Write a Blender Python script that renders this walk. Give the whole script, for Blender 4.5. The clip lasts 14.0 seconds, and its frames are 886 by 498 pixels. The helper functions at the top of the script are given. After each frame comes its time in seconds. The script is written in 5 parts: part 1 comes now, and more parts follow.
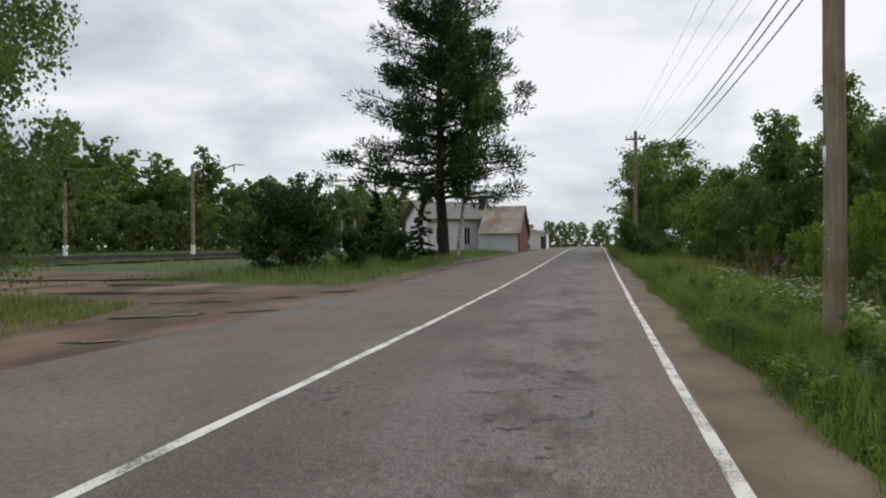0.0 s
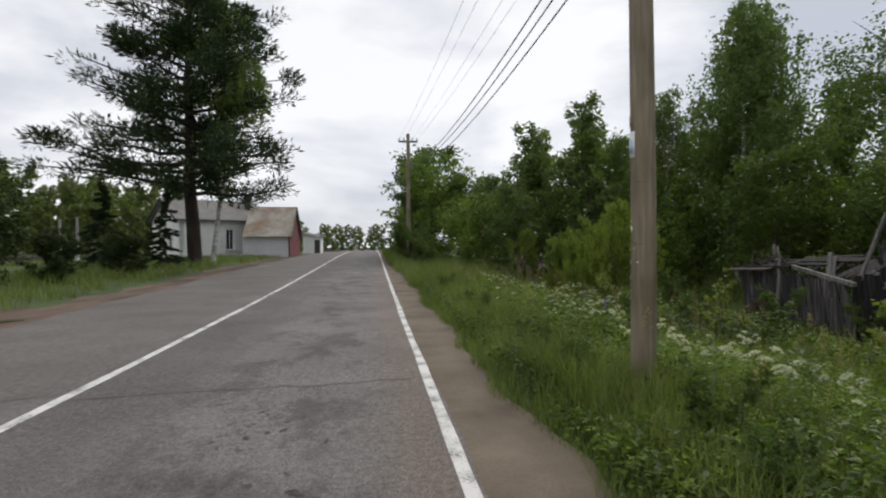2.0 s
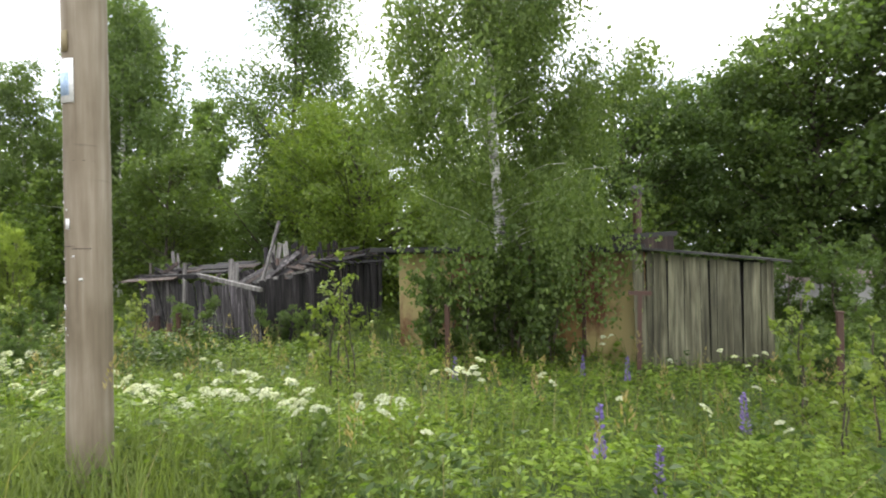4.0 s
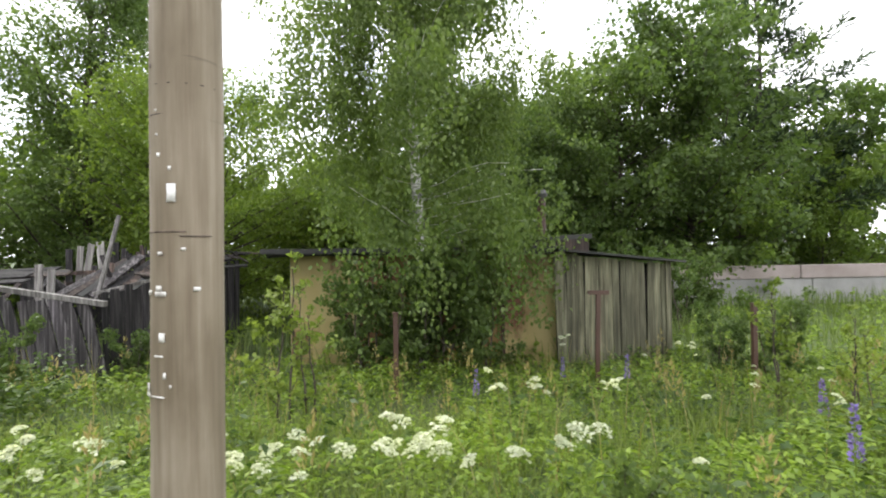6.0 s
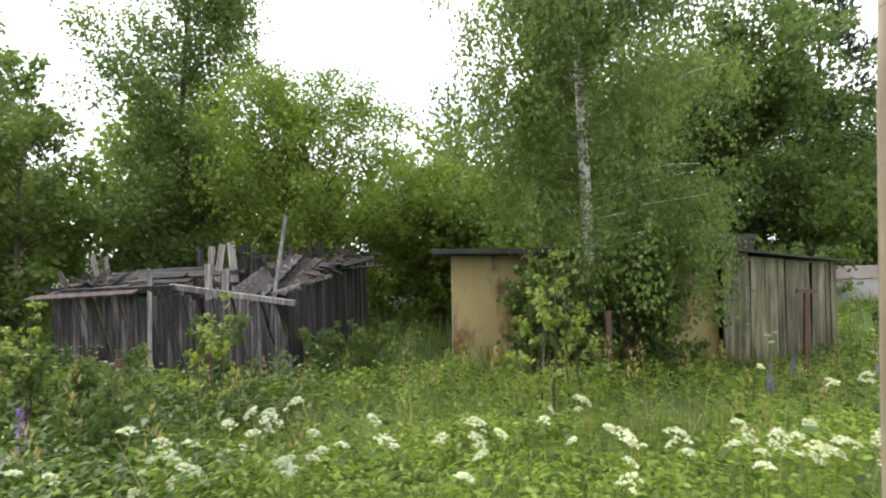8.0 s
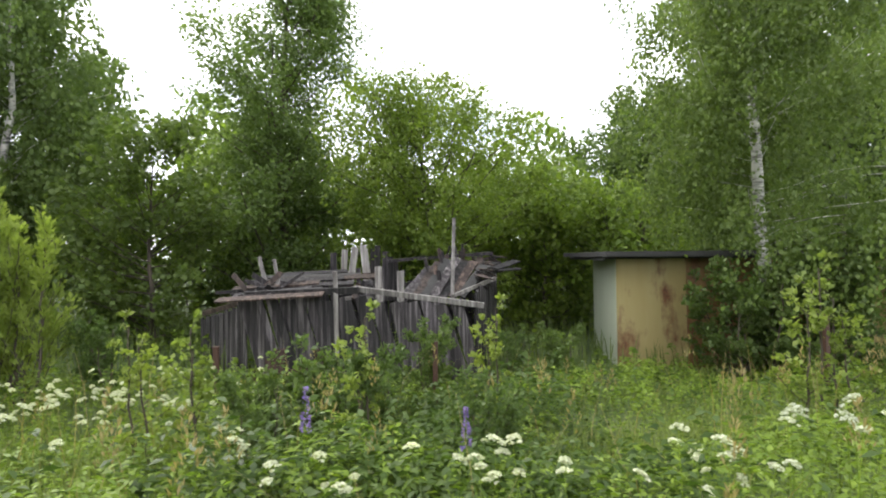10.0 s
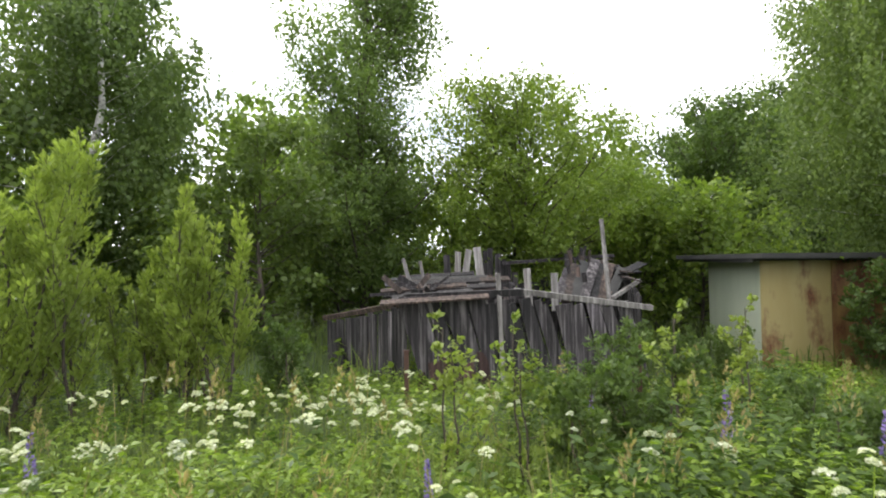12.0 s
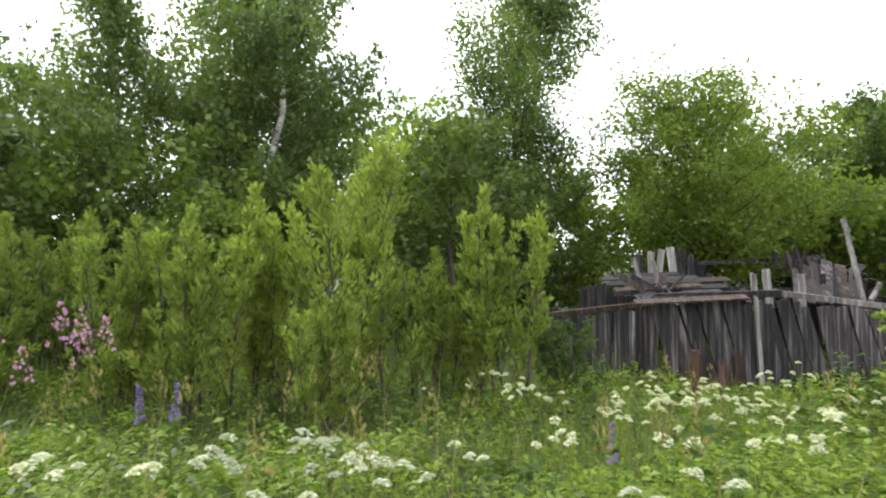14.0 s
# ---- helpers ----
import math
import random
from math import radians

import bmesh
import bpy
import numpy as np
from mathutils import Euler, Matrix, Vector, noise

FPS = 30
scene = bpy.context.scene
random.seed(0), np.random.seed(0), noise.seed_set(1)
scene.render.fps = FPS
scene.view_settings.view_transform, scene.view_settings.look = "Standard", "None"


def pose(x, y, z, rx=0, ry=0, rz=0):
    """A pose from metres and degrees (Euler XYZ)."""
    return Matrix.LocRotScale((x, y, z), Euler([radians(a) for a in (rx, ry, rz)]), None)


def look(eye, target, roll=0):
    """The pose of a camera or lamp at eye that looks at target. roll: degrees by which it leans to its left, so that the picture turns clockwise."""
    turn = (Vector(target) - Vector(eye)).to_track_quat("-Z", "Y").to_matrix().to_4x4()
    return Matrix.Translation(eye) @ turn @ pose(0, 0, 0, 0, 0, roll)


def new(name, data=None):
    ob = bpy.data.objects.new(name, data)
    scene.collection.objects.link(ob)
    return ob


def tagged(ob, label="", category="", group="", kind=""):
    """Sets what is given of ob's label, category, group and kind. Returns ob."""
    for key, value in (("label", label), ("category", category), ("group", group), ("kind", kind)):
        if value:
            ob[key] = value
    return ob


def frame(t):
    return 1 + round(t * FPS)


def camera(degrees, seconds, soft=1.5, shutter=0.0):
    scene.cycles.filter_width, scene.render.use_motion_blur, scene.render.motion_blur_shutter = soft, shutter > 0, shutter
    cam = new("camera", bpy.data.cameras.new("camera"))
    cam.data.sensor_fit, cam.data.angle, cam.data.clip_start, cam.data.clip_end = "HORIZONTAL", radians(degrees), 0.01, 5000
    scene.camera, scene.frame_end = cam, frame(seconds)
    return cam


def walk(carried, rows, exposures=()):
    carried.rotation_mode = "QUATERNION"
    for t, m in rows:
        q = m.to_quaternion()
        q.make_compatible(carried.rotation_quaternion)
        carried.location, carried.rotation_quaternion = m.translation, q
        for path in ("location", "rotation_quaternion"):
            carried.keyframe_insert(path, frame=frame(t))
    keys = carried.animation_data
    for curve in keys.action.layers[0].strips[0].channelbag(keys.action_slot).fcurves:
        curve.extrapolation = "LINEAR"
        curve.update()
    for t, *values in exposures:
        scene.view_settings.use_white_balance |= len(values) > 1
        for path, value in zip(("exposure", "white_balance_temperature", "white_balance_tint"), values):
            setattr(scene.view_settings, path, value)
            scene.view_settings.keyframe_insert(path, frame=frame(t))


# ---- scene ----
cam = camera(79.1, 14.0, soft=2.0, shutter=0.12)
PATH = [
    (0, (0.075, -0.335, 1.415), (-0.476, 1.587, 1.4), -0.3),
    (0.5, (0.041, 0.39, 1.462), (-0.41, 2.339, 1.448), -0.7),
    (1, (0.055, 1.049, 1.456), (-0.296, 3.018, 1.446), -0.7),
    (1.5, (0.142, 1.712, 1.473), (0.024, 3.709, 1.463), -0.7),
    (2, (0.273, 2.376, 1.502), (0.53, 4.359, 1.494), -0.4),
    (2.5, (0.41, 2.915, 1.525), (1.17, 4.765, 1.52), -0.3),
    (3, (0.542, 3.334, 1.491), (1.845, 4.851, 1.491), -0.7),
    (3.5, (0.581, 3.769, 1.481), (2.251, 4.869, 1.482), -1.0),
    (4, (0.643, 4.232, 1.483), (2.516, 4.932, 1.481), -1.0),
    (4.2, (0.67, 4.433, 1.461), (2.592, 4.989, 1.46), -1.1),
    (6.5, (0.986, 7.157, 1.457), (2.981, 7.024, 1.463), -0.8),
    (7, (0.969, 7.804, 1.487), (2.965, 7.683, 1.491), -1.0),
    (7.5, (0.959, 8.447, 1.489), (2.956, 8.338, 1.495), -1.0),
    (8, (1.019, 9.173, 1.47), (3.015, 9.051, 1.481), -0.9),
    (8.5, (1.084, 9.876, 1.464), (3.08, 9.749, 1.479), -0.9),
    (8.7, (1.105, 10.142, 1.457), (3.101, 10.018, 1.476), -0.7),
    (10.8, (1.285, 12.806, 1.454), (3.281, 12.687, 1.497), -0.8),
    (11, (1.316, 13.043, 1.444), (3.312, 12.924, 1.491), -0.6),
    (11.5, (1.406, 13.614, 1.427), (3.401, 13.481, 1.48), -0.8),
    (12, (1.506, 14.241, 1.45), (3.499, 14.087, 1.499), -0.8),
    (12.5, (1.597, 14.905, 1.46), (3.588, 14.729, 1.507), -0.7),
    (13, (1.624, 15.636, 1.465), (3.615, 15.453, 1.51), -0.7),
    (13.2, (1.627, 15.93, 1.461), (3.619, 15.755, 1.508), -0.6),
    (13.5, (1.617, 16.37, 1.458), (3.612, 16.236, 1.508), -0.7),
    (14, (1.547, 17.11, 1.458), (3.547, 17.123, 1.509), -0.3),
]
walk(cam, [(t, look(eye, target, roll)) for t, eye, target, roll in PATH],
     exposures=[(0.0, -0.14), (1.0, -0.17), (1.9, -0.08), (2.5, 0.22), (3.0, 0.98), (3.5, 1.55), (4.0, 1.66), (14.0, 1.66)])

# ---- world, sun, exposure ----
SUN_ELEVATION, SUN_TURN = 46.0, 40.0
world = bpy.data.worlds.new("overcast")
scene.world = world
world.use_nodes = True
wn, wl = world.node_tree.nodes, world.node_tree.links
wn.clear()
w_out, w_bg = wn.new("ShaderNodeOutputWorld"), wn.new("ShaderNodeBackground")
w_sky = wn.new("ShaderNodeTexSky")
w_sky.sky_type, w_sky.sun_disc = "NISHITA", False
w_sky.sun_elevation, w_sky.sun_rotation = radians(SUN_ELEVATION), radians(SUN_TURN)
w_dim = wn.new("ShaderNodeMix")
w_dim.data_type, w_dim.blend_type = "RGBA", "MULTIPLY"
w_dim.inputs[0].default_value = 1.0
w_dim.inputs[7].default_value = (0.1, 0.1, 0.1, 1)
w_co, w_map = wn.new("ShaderNodeTexCoord"), wn.new("ShaderNodeMapping")
w_map.inputs["Scale"].default_value = (1.0, 1.0, 2.6)
w_noise = wn.new("ShaderNodeTexNoise")
w_noise.inputs["Scale"].default_value, w_noise.inputs["Detail"].default_value = 2.3, 6.0
w_noise.inputs["Roughness"].default_value, w_noise.inputs["Distortion"].default_value = 0.5, 0.25
w_ramp = wn.new("ShaderNodeValToRGB")
w_ramp.color_ramp.elements[0].position, w_ramp.color_ramp.elements[0].color = 0.34, (0.58, 0.62, 0.70, 1)
w_ramp.color_ramp.elements[1].position, w_ramp.color_ramp.elements[1].color = 0.55, (1.08, 1.08, 1.1, 1)
w_mix = wn.new("ShaderNodeMix")
w_mix.data_type = "RGBA"
w_mix.inputs[0].default_value = 0.9
wl.new(w_sky.outputs[0], w_dim.inputs[6])
wl.new(w_co.outputs["Generated"], w_map.inputs[0])
wl.new(w_map.outputs[0], w_noise.inputs["Vector"])
wl.new(w_noise.outputs[0], w_ramp.inputs[0])
wl.new(w_dim.outputs[2], w_mix.inputs[6])
wl.new(w_ramp.outputs[0], w_mix.inputs[7])
wl.new(w_mix.outputs[2], w_bg.inputs[0])
wl.new(w_bg.outputs[0], w_out.inputs[0])
w_bg.inputs[1].default_value = 1.0

sun = new("sun", bpy.data.lights.new("sun", "SUN"))
sun.data.energy, sun.data.angle, sun.data.color = 1.5, radians(30), (1.0, 0.97, 0.92)
sun.matrix_world = look((0, 0, 60), (-math.sin(radians(SUN_TURN)), -math.cos(radians(SUN_TURN)), 60 - math.tan(radians(SUN_ELEVATION))))

# ---- materials ----


def material(name, rough=0.8, metal=0.0):
    m = bpy.data.materials.new(name)
    m.use_nodes = True
    b = m.node_tree.nodes["Principled BSDF"]
    b.inputs["Roughness"].default_value, b.inputs["Metallic"].default_value = rough, metal
    return m, m.node_tree.nodes, m.node_tree.links, b


def noise_node(n, l, scale, detail=5.0, stretch=None, rough=0.55):
    co = n.new("ShaderNodeTexCoord")
    t = n.new("ShaderNodeTexNoise")
    t.inputs["Scale"].default_value, t.inputs["Detail"].default_value, t.inputs["Roughness"].default_value = scale, detail, rough
    if stretch:
        mp = n.new("ShaderNodeMapping")
        mp.inputs["Scale"].default_value = stretch
        l.new(co.outputs["Object"], mp.inputs[0])
        l.new(mp.outputs[0], t.inputs["Vector"])
    else:
        l.new(co.outputs["Object"], t.inputs["Vector"])
    return t


def ramp_node(n, l, source, stops):
    r = n.new("ShaderNodeValToRGB")
    e = r.color_ramp.elements
    while len(e) < len(stops):
        e.new(0.5)
    for k, (p, c) in enumerate(stops):
        e[k].position, e[k].color = p, (*c, 1)
    l.new(source, r.inputs[0])
    return r


def mix_node(n, l, factor, a, b, kind="MIX"):
    m = n.new("ShaderNodeMix")
    m.data_type, m.blend_type = "RGBA", kind
    for slot, v in ((0, factor), (6, a), (7, b)):
        if isinstance(v, (int, float)):
            m.inputs[slot].default_value = v
        elif isinstance(v, tuple):
            m.inputs[slot].default_value = (*v, 1)
        else:
            l.new(v, m.inputs[slot])
    return m.outputs[2]


def bump_node(n, l, b, source, strength, distance=0.01):
    k = n.new("ShaderNodeBump")
    k.inputs["Strength"].default_value, k.inputs["Distance"].default_value = strength, distance
    l.new(source, k.inputs["Height"])
    l.new(k.outputs[0], b.inputs["Normal"])


def leaf_material(name, dark, light, thin=0.42, rough=0.45, tint=0.25):
    """Leaves: two greens mixed leaf by leaf, some light coming through."""
    m, n, l, b = material(name, rough)
    geo, info = n.new("ShaderNodeNewGeometry"), n.new("ShaderNodeObjectInfo")
    dark = tuple(0.75 * d + 0.25 * e for d, e in zip(dark, light))
    col = ramp_node(n, l, geo.outputs["Random Per Island"], [(0.0, dark), (1.0, light)]).outputs[0]
    patch = noise_node(n, l, 0.9, 2.0)
    patch_r = ramp_node(n, l, patch.outputs[0], [(0.3, (0.72, 0.74, 0.7)), (0.7, (1.25, 1.22, 1.05))])
    col = mix_node(n, l, 0.8, col, patch_r.outputs[0], "MULTIPLY")
    obj_r = ramp_node(n, l, info.outputs["Random"], [(0.0, (0.8, 0.85, 0.8)), (0.5, (1, 1, 1)), (1.0, (1.2, 1.12, 0.85))])
    col = mix_node(n, l, tint * 2, col, obj_r.outputs[0], "MULTIPLY")
    l.new(col, b.inputs["Base Color"])
    b.inputs["Specular IOR Level"].default_value = 0.18
    tr = n.new("ShaderNodeBsdfTranslucent")
    l.new(mix_node(n, l, 1.0, col, (1.45, 1.6, 0.75), "MULTIPLY"), tr.inputs[0])
    ms = n.new("ShaderNodeMixShader")
    ms.inputs[0].default_value = thin
    l.new(b.outputs[0], ms.inputs[1])
    l.new(tr.outputs[0], ms.inputs[2])
    l.new(ms.outputs[0], n["Material Output"].inputs[0])
    return m


def two_tone(name, stops, scale, rough=0.85, bump=0.3, fine=40.0, stretch=None, metal=0.0, rnd=0.0, distance=0.01):
    """A surface with large stains and fine grain."""
    m, n, l, b = material(name, rough, metal)
    big, small = noise_node(n, l, scale, 6.0, stretch), noise_node(n, l, fine, 4.0, stretch)
    col = ramp_node(n, l, big.outputs[0], stops).outputs[0]
    grain = ramp_node(n, l, small.outputs[0], [(0.3, (0.7, 0.7, 0.7)), (0.7, (1.2, 1.2, 1.2))]).outputs[0]
    col = mix_node(n, l, 0.6, col, grain, "MULTIPLY")
    if rnd:
        info = n.new("ShaderNodeObjectInfo")
        each = ramp_node(n, l, info.outputs["Random"], [(0.0, (1 - rnd,) * 3), (1.0, (1 + rnd,) * 3)]).outputs[0]
        col = mix_node(n, l, 1.0, col, each, "MULTIPLY")
    l.new(col, b.inputs["Base Color"])
    bump_node(n, l, b, small.outputs[0], bump, distance)
    return m


def asphalt_material():
    """Worn asphalt: a smooth brownish far lane, a coarse near lane, dark damp wear beside the centre line, gravel washed to the edge."""
    m, n, l, b = material("asphalt", 0.82)
    co, sep = n.new("ShaderNodeTexCoord"), n.new("ShaderNodeSeparateXYZ")
    l.new(co.outputs["Object"], sep.inputs[0])

    def band(lo, a, z, hi, ragged):
        """One between a and z metres across the road, fading to nothing at lo and hi, with a ragged edge."""
        shift = n.new("ShaderNodeMath")
        shift.operation, shift.inputs[1].default_value = "MULTIPLY_ADD", ragged
        l.new(noise_node(n, l, 0.9, 6.0, (1.0, 0.6, 1.0), 0.65).outputs[0], shift.inputs[0])
        l.new(sep.outputs[0], shift.inputs[2])
        reach = n.new("ShaderNodeMapRange")
        reach.inputs[1].default_value, reach.inputs[2].default_value = -8.0, 2.0
        l.new(shift.outputs[0], reach.inputs[0])
        at = lambda v: (v + 0.5 * ragged + 8.0) / 10.0
        return ramp_node(n, l, reach.outputs[0], [(at(lo), (0, 0, 0)), (at(a), (1, 1, 1)), (at(z), (1, 1, 1)), (at(hi), (0, 0, 0))]).outputs[0]

    stone, patch, damp = noise_node(n, l, 60.0, 4.0, None, 0.8), noise_node(n, l, 0.55, 6.0), noise_node(n, l, 1.1, 8.0, (1.0, 0.7, 1.0), 0.72)
    col = ramp_node(n, l, patch.outputs[0], [(0.3, (0.098, 0.091, 0.087)), (0.55, (0.132, 0.124, 0.119)), (0.75, (0.168, 0.157, 0.148))]).outputs[0]
    rough_lane = mix_node(n, l, 0.9, col, ramp_node(n, l, stone.outputs[0], [(0.36, (0.25, 0.25, 0.25)), (0.64, (1.9, 1.87, 1.84))]).outputs[0], "MULTIPLY")
    smooth_lane = mix_node(n, l, 0.4, mix_node(n, l, 1.0, col, (0.96, 0.91, 0.86), "MULTIPLY"), ramp_node(n, l, stone.outputs[0], [(0.4, (0.6, 0.6, 0.6)), (0.62, (1.3, 1.3, 1.3))]).outputs[0], "MULTIPLY")
    col = mix_node(n, l, band(-9.5, -9.0, -3.3, -2.7, 0.5), rough_lane, smooth_lane)
    wet = ramp_node(n, l, damp.outputs[0], [(0.4, (0.55, 0.53, 0.52)), (0.46, (0.78, 0.76, 0.75)), (0.5, (1.0, 1.0, 1.0))]).outputs[0]
    col = mix_node(n, l, band(-3.0, -2.75, -2.0, -1.3, 1.3), col, mix_node(n, l, 1.0, col, (0.72, 0.7, 0.69), "MULTIPLY"))
    col = mix_node(n, l, band(-1.8, -1.3, 0.0, 0.5, 0.8), col, mix_node(n, l, 1.0, col, wet, "MULTIPLY"))
    col = mix_node(n, l, band(0.1, 0.6, 0.8, 0.95, 0.4), col, mix_node(n, l, 1.0, col, (1.02, 0.88, 0.8), "MULTIPLY"))
    mid = noise_node(n, l, 16.0, 5.0, None, 0.7)
    col = mix_node(n, l, 0.8, col, ramp_node(n, l, mid.outputs[0], [(0.36, (0.66, 0.66, 0.66)), (0.64, (1.3, 1.29, 1.27))]).outputs[0], "MULTIPLY")
    # cracked stretches
    vor = n.new("ShaderNodeTexVoronoi")
    vor.feature, vor.inputs["Scale"].default_value = "DISTANCE_TO_EDGE", 3.2
    warp = mix_node(n, l, 0.12, co.outputs["Object"], noise_node(n, l, 3.0, 4.0).outputs[1])
    l.new(warp, vor.inputs["Vector"])
    crack = ramp_node(n, l, vor.outputs[0], [(0.0, (0.45, 0.45, 0.45)), (0.016, (1, 1, 1))]).outputs[0]
    where = ramp_node(n, l, noise_node(n, l, 0.42, 3.0).outputs[0], [(0.53, (0, 0, 0)), (0.62, (1, 1, 1))]).outputs[0]
    col = mix_node(n, l, where, col, mix_node(n, l, 1.0, col, crack, "MULTIPLY"))
    l.new(col, b.inputs["Base Color"])
    bump_node(n, l, b, stone.outputs[0], 0.7, 0.005)
    return m


def paint_material():
    m, n, l, b = material("road_paint", 0.75)
    wear, fine = noise_node(n, l, 2.2, 6.0), noise_node(n, l, 45.0, 4.0)
    col = ramp_node(n, l, wear.outputs[0], [(0.3, (0.4, 0.39, 0.37)), (0.55, (0.64, 0.63, 0.6))]).outputs[0]
    chip = ramp_node(n, l, mix_node(n, l, 0.5, fine.outputs[0], wear.outputs[0]), [(0.4, (0.25, 0.25, 0.24)), (0.48, (1, 1, 1))]).outputs[0]
    l.new(mix_node(n, l, 0.9, col, chip, "MULTIPLY"), b.inputs["Base Color"])
    bump_node(n, l, b, fine.outputs[0], 0.3, 0.003)
    return m


def birch_material():
    m, n, l, b = material("birch_bark", 0.7)
    dark, ring = noise_node(n, l, 3.0, 5.0, (1.0, 1.0, 2.2)), noise_node(n, l, 14.0, 3.0, (0.5, 0.5, 5.0))
    mask = mix_node(n, l, 0.5, dark.outputs[0], ring.outputs[0])
    col = ramp_node(n, l, mask, [(0.4, (0.035, 0.032, 0.03)), (0.47, (0.3, 0.29, 0.27)), (0.55, (0.62, 0.6, 0.56))]).outputs[0]
    l.new(col, b.inputs["Base Color"])
    bump_node(n, l, b, ring.outputs[0], 0.3)
    return m


def pole_material():
    m, n, l, b = material("weathered_pole", 0.85)
    grain, blot, rings = noise_node(n, l, 26.0, 5.0, (1.0, 1.0, 0.05)), noise_node(n, l, 2.4, 6.0, (1, 1, 0.5)), noise_node(n, l, 3.0, 4.0, (0.35, 0.35, 5.0))
    col = ramp_node(n, l, grain.outputs[0], [(0.3, (0.165, 0.132, 0.092)), (0.5, (0.215, 0.18, 0.13)), (0.72, (0.275, 0.238, 0.182))]).outputs[0]
    col = mix_node(n, l, 0.8, col, ramp_node(n, l, blot.outputs[0], [(0.36, (0.62, 0.58, 0.5)), (0.5, (0.92, 0.9, 0.86)), (0.62, (1.15, 1.15, 1.15))]).outputs[0], "MULTIPLY")
    col = mix_node(n, l, 0.6, col, ramp_node(n, l, rings.outputs[0], [(0.3, (0.3, 0.28, 0.25)), (0.345, (1, 1, 1))]).outputs[0], "MULTIPLY")
    l.new(col, b.inputs["Base Color"])
    bump_node(n, l, b, grain.outputs[0], 0.5, 0.008)
    return m


def old_wood(name, dark, mid, pale, rnd=0.5):
    m, n, l, b = material(name, 0.88)
    grain, blot = noise_node(n, l, 22.0, 6.0, (1.0, 1.0, 0.045), 0.62), noise_node(n, l, 2.6, 5.0, (1.8, 1.8, 0.45))
    info = n.new("ShaderNodeObjectInfo")
    col = ramp_node(n, l, grain.outputs[0], [(0.32, dark), (0.5, mid), (0.68, pale)]).outputs[0]
    col = mix_node(n, l, 0.8, col, ramp_node(n, l, blot.outputs[0], [(0.35, (0.5, 0.48, 0.47)), (0.62, (1.2, 1.2, 1.22))]).outputs[0], "MULTIPLY")
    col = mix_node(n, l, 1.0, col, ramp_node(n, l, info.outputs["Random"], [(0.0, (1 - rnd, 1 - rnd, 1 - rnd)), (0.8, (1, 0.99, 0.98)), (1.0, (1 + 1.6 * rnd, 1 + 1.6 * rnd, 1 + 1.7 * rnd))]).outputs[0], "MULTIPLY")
    l.new(col, b.inputs["Base Color"])
    bump_node(n, l, b, grain.outputs[0], 0.6, 0.006)
    return m


def rusty_paint(name, coat, coat2, share):
    """Painted sheet steel that rust eats from below and in streaks."""
    m, n, l, b = material(name, 0.55)
    blot, streak, fine = noise_node(n, l, 1.1, 6.0, (1, 1, 0.8), 0.62), noise_node(n, l, 3.2, 5.0, (1.0, 1.0, 0.18)), noise_node(n, l, 40.0, 4.0)
    col = ramp_node(n, l, streak.outputs[0], [(0.3, coat), (0.7, coat2)]).outputs[0]
    rust = ramp_node(n, l, fine.outputs[0], [(0.3, (0.07, 0.025, 0.014)), (0.6, (0.16, 0.06, 0.025)), (0.8, (0.25, 0.11, 0.04))]).outputs[0]
    mask = mix_node(n, l, 0.4, blot.outputs[0], streak.outputs[0])
    where = ramp_node(n, l, mask, [(share, (0, 0, 0)), (share + 0.09, (1, 1, 1))]).outputs[0]
    l.new(mix_node(n, l, where, col, rust), b.inputs["Base Color"])
    bump_node(n, l, b, fine.outputs[0], 0.15, 0.004)
    return m


ASPHALT, PAINT, BIRCH, POLEWOOD = asphalt_material(), paint_material(), birch_material(), pole_material()
SOIL = two_tone("grassy_soil", [(0.3, (0.035, 0.05, 0.014)), (0.55, (0.055, 0.085, 0.02)), (0.75, (0.085, 0.1, 0.035))], 0.5, 0.95, 0.6, 25.0, distance=0.03)
SAND = two_tone("sandy_shoulder", [(0.3, (0.082, 0.06, 0.041)), (0.52, (0.14, 0.108, 0.076)), (0.72, (0.19, 0.152, 0.11))], 0.9, 0.95, 0.5, 60.0)
DIRT = two_tone("bare_dirt", [(0.3, (0.036, 0.023, 0.016)), (0.44, (0.088, 0.057, 0.039)), (0.56, (0.135, 0.094, 0.066)), (0.72, (0.2, 0.152, 0.112))], 0.42, 0.95, 0.8, 26.0, (1.5, 0.7, 1.0), distance=0.03)
BARK = two_tone("dark_bark", [(0.3, (0.03, 0.024, 0.018)), (0.7, (0.10, 0.08, 0.06))], 4.0, 0.95, 0.8, 22.0, (1, 1, 0.2), distance=0.02)
PINEBARK = two_tone("pine_bark", [(0.3, (0.016, 0.012, 0.01)), (0.7, (0.05, 0.036, 0.028))], 3.0, 0.95, 0.8, 18.0, (1, 1, 0.3), distance=0.02)
GREYWOOD = old_wood("grey_planks", (0.01, 0.0085, 0.009), (0.045, 0.039, 0.041), (0.215, 0.196, 0.197), 0.62)
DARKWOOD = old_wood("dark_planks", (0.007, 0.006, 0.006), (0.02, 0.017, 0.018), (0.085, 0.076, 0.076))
BROWNWOOD = old_wood("rotten_boards", (0.014, 0.009, 0.007), (0.05, 0.034, 0.027), (0.14, 0.1, 0.08))
REDROT = old_wood("reddish_rot", (0.02, 0.009, 0.007), (0.065, 0.034, 0.028), (0.12, 0.075, 0.062), 0.3)
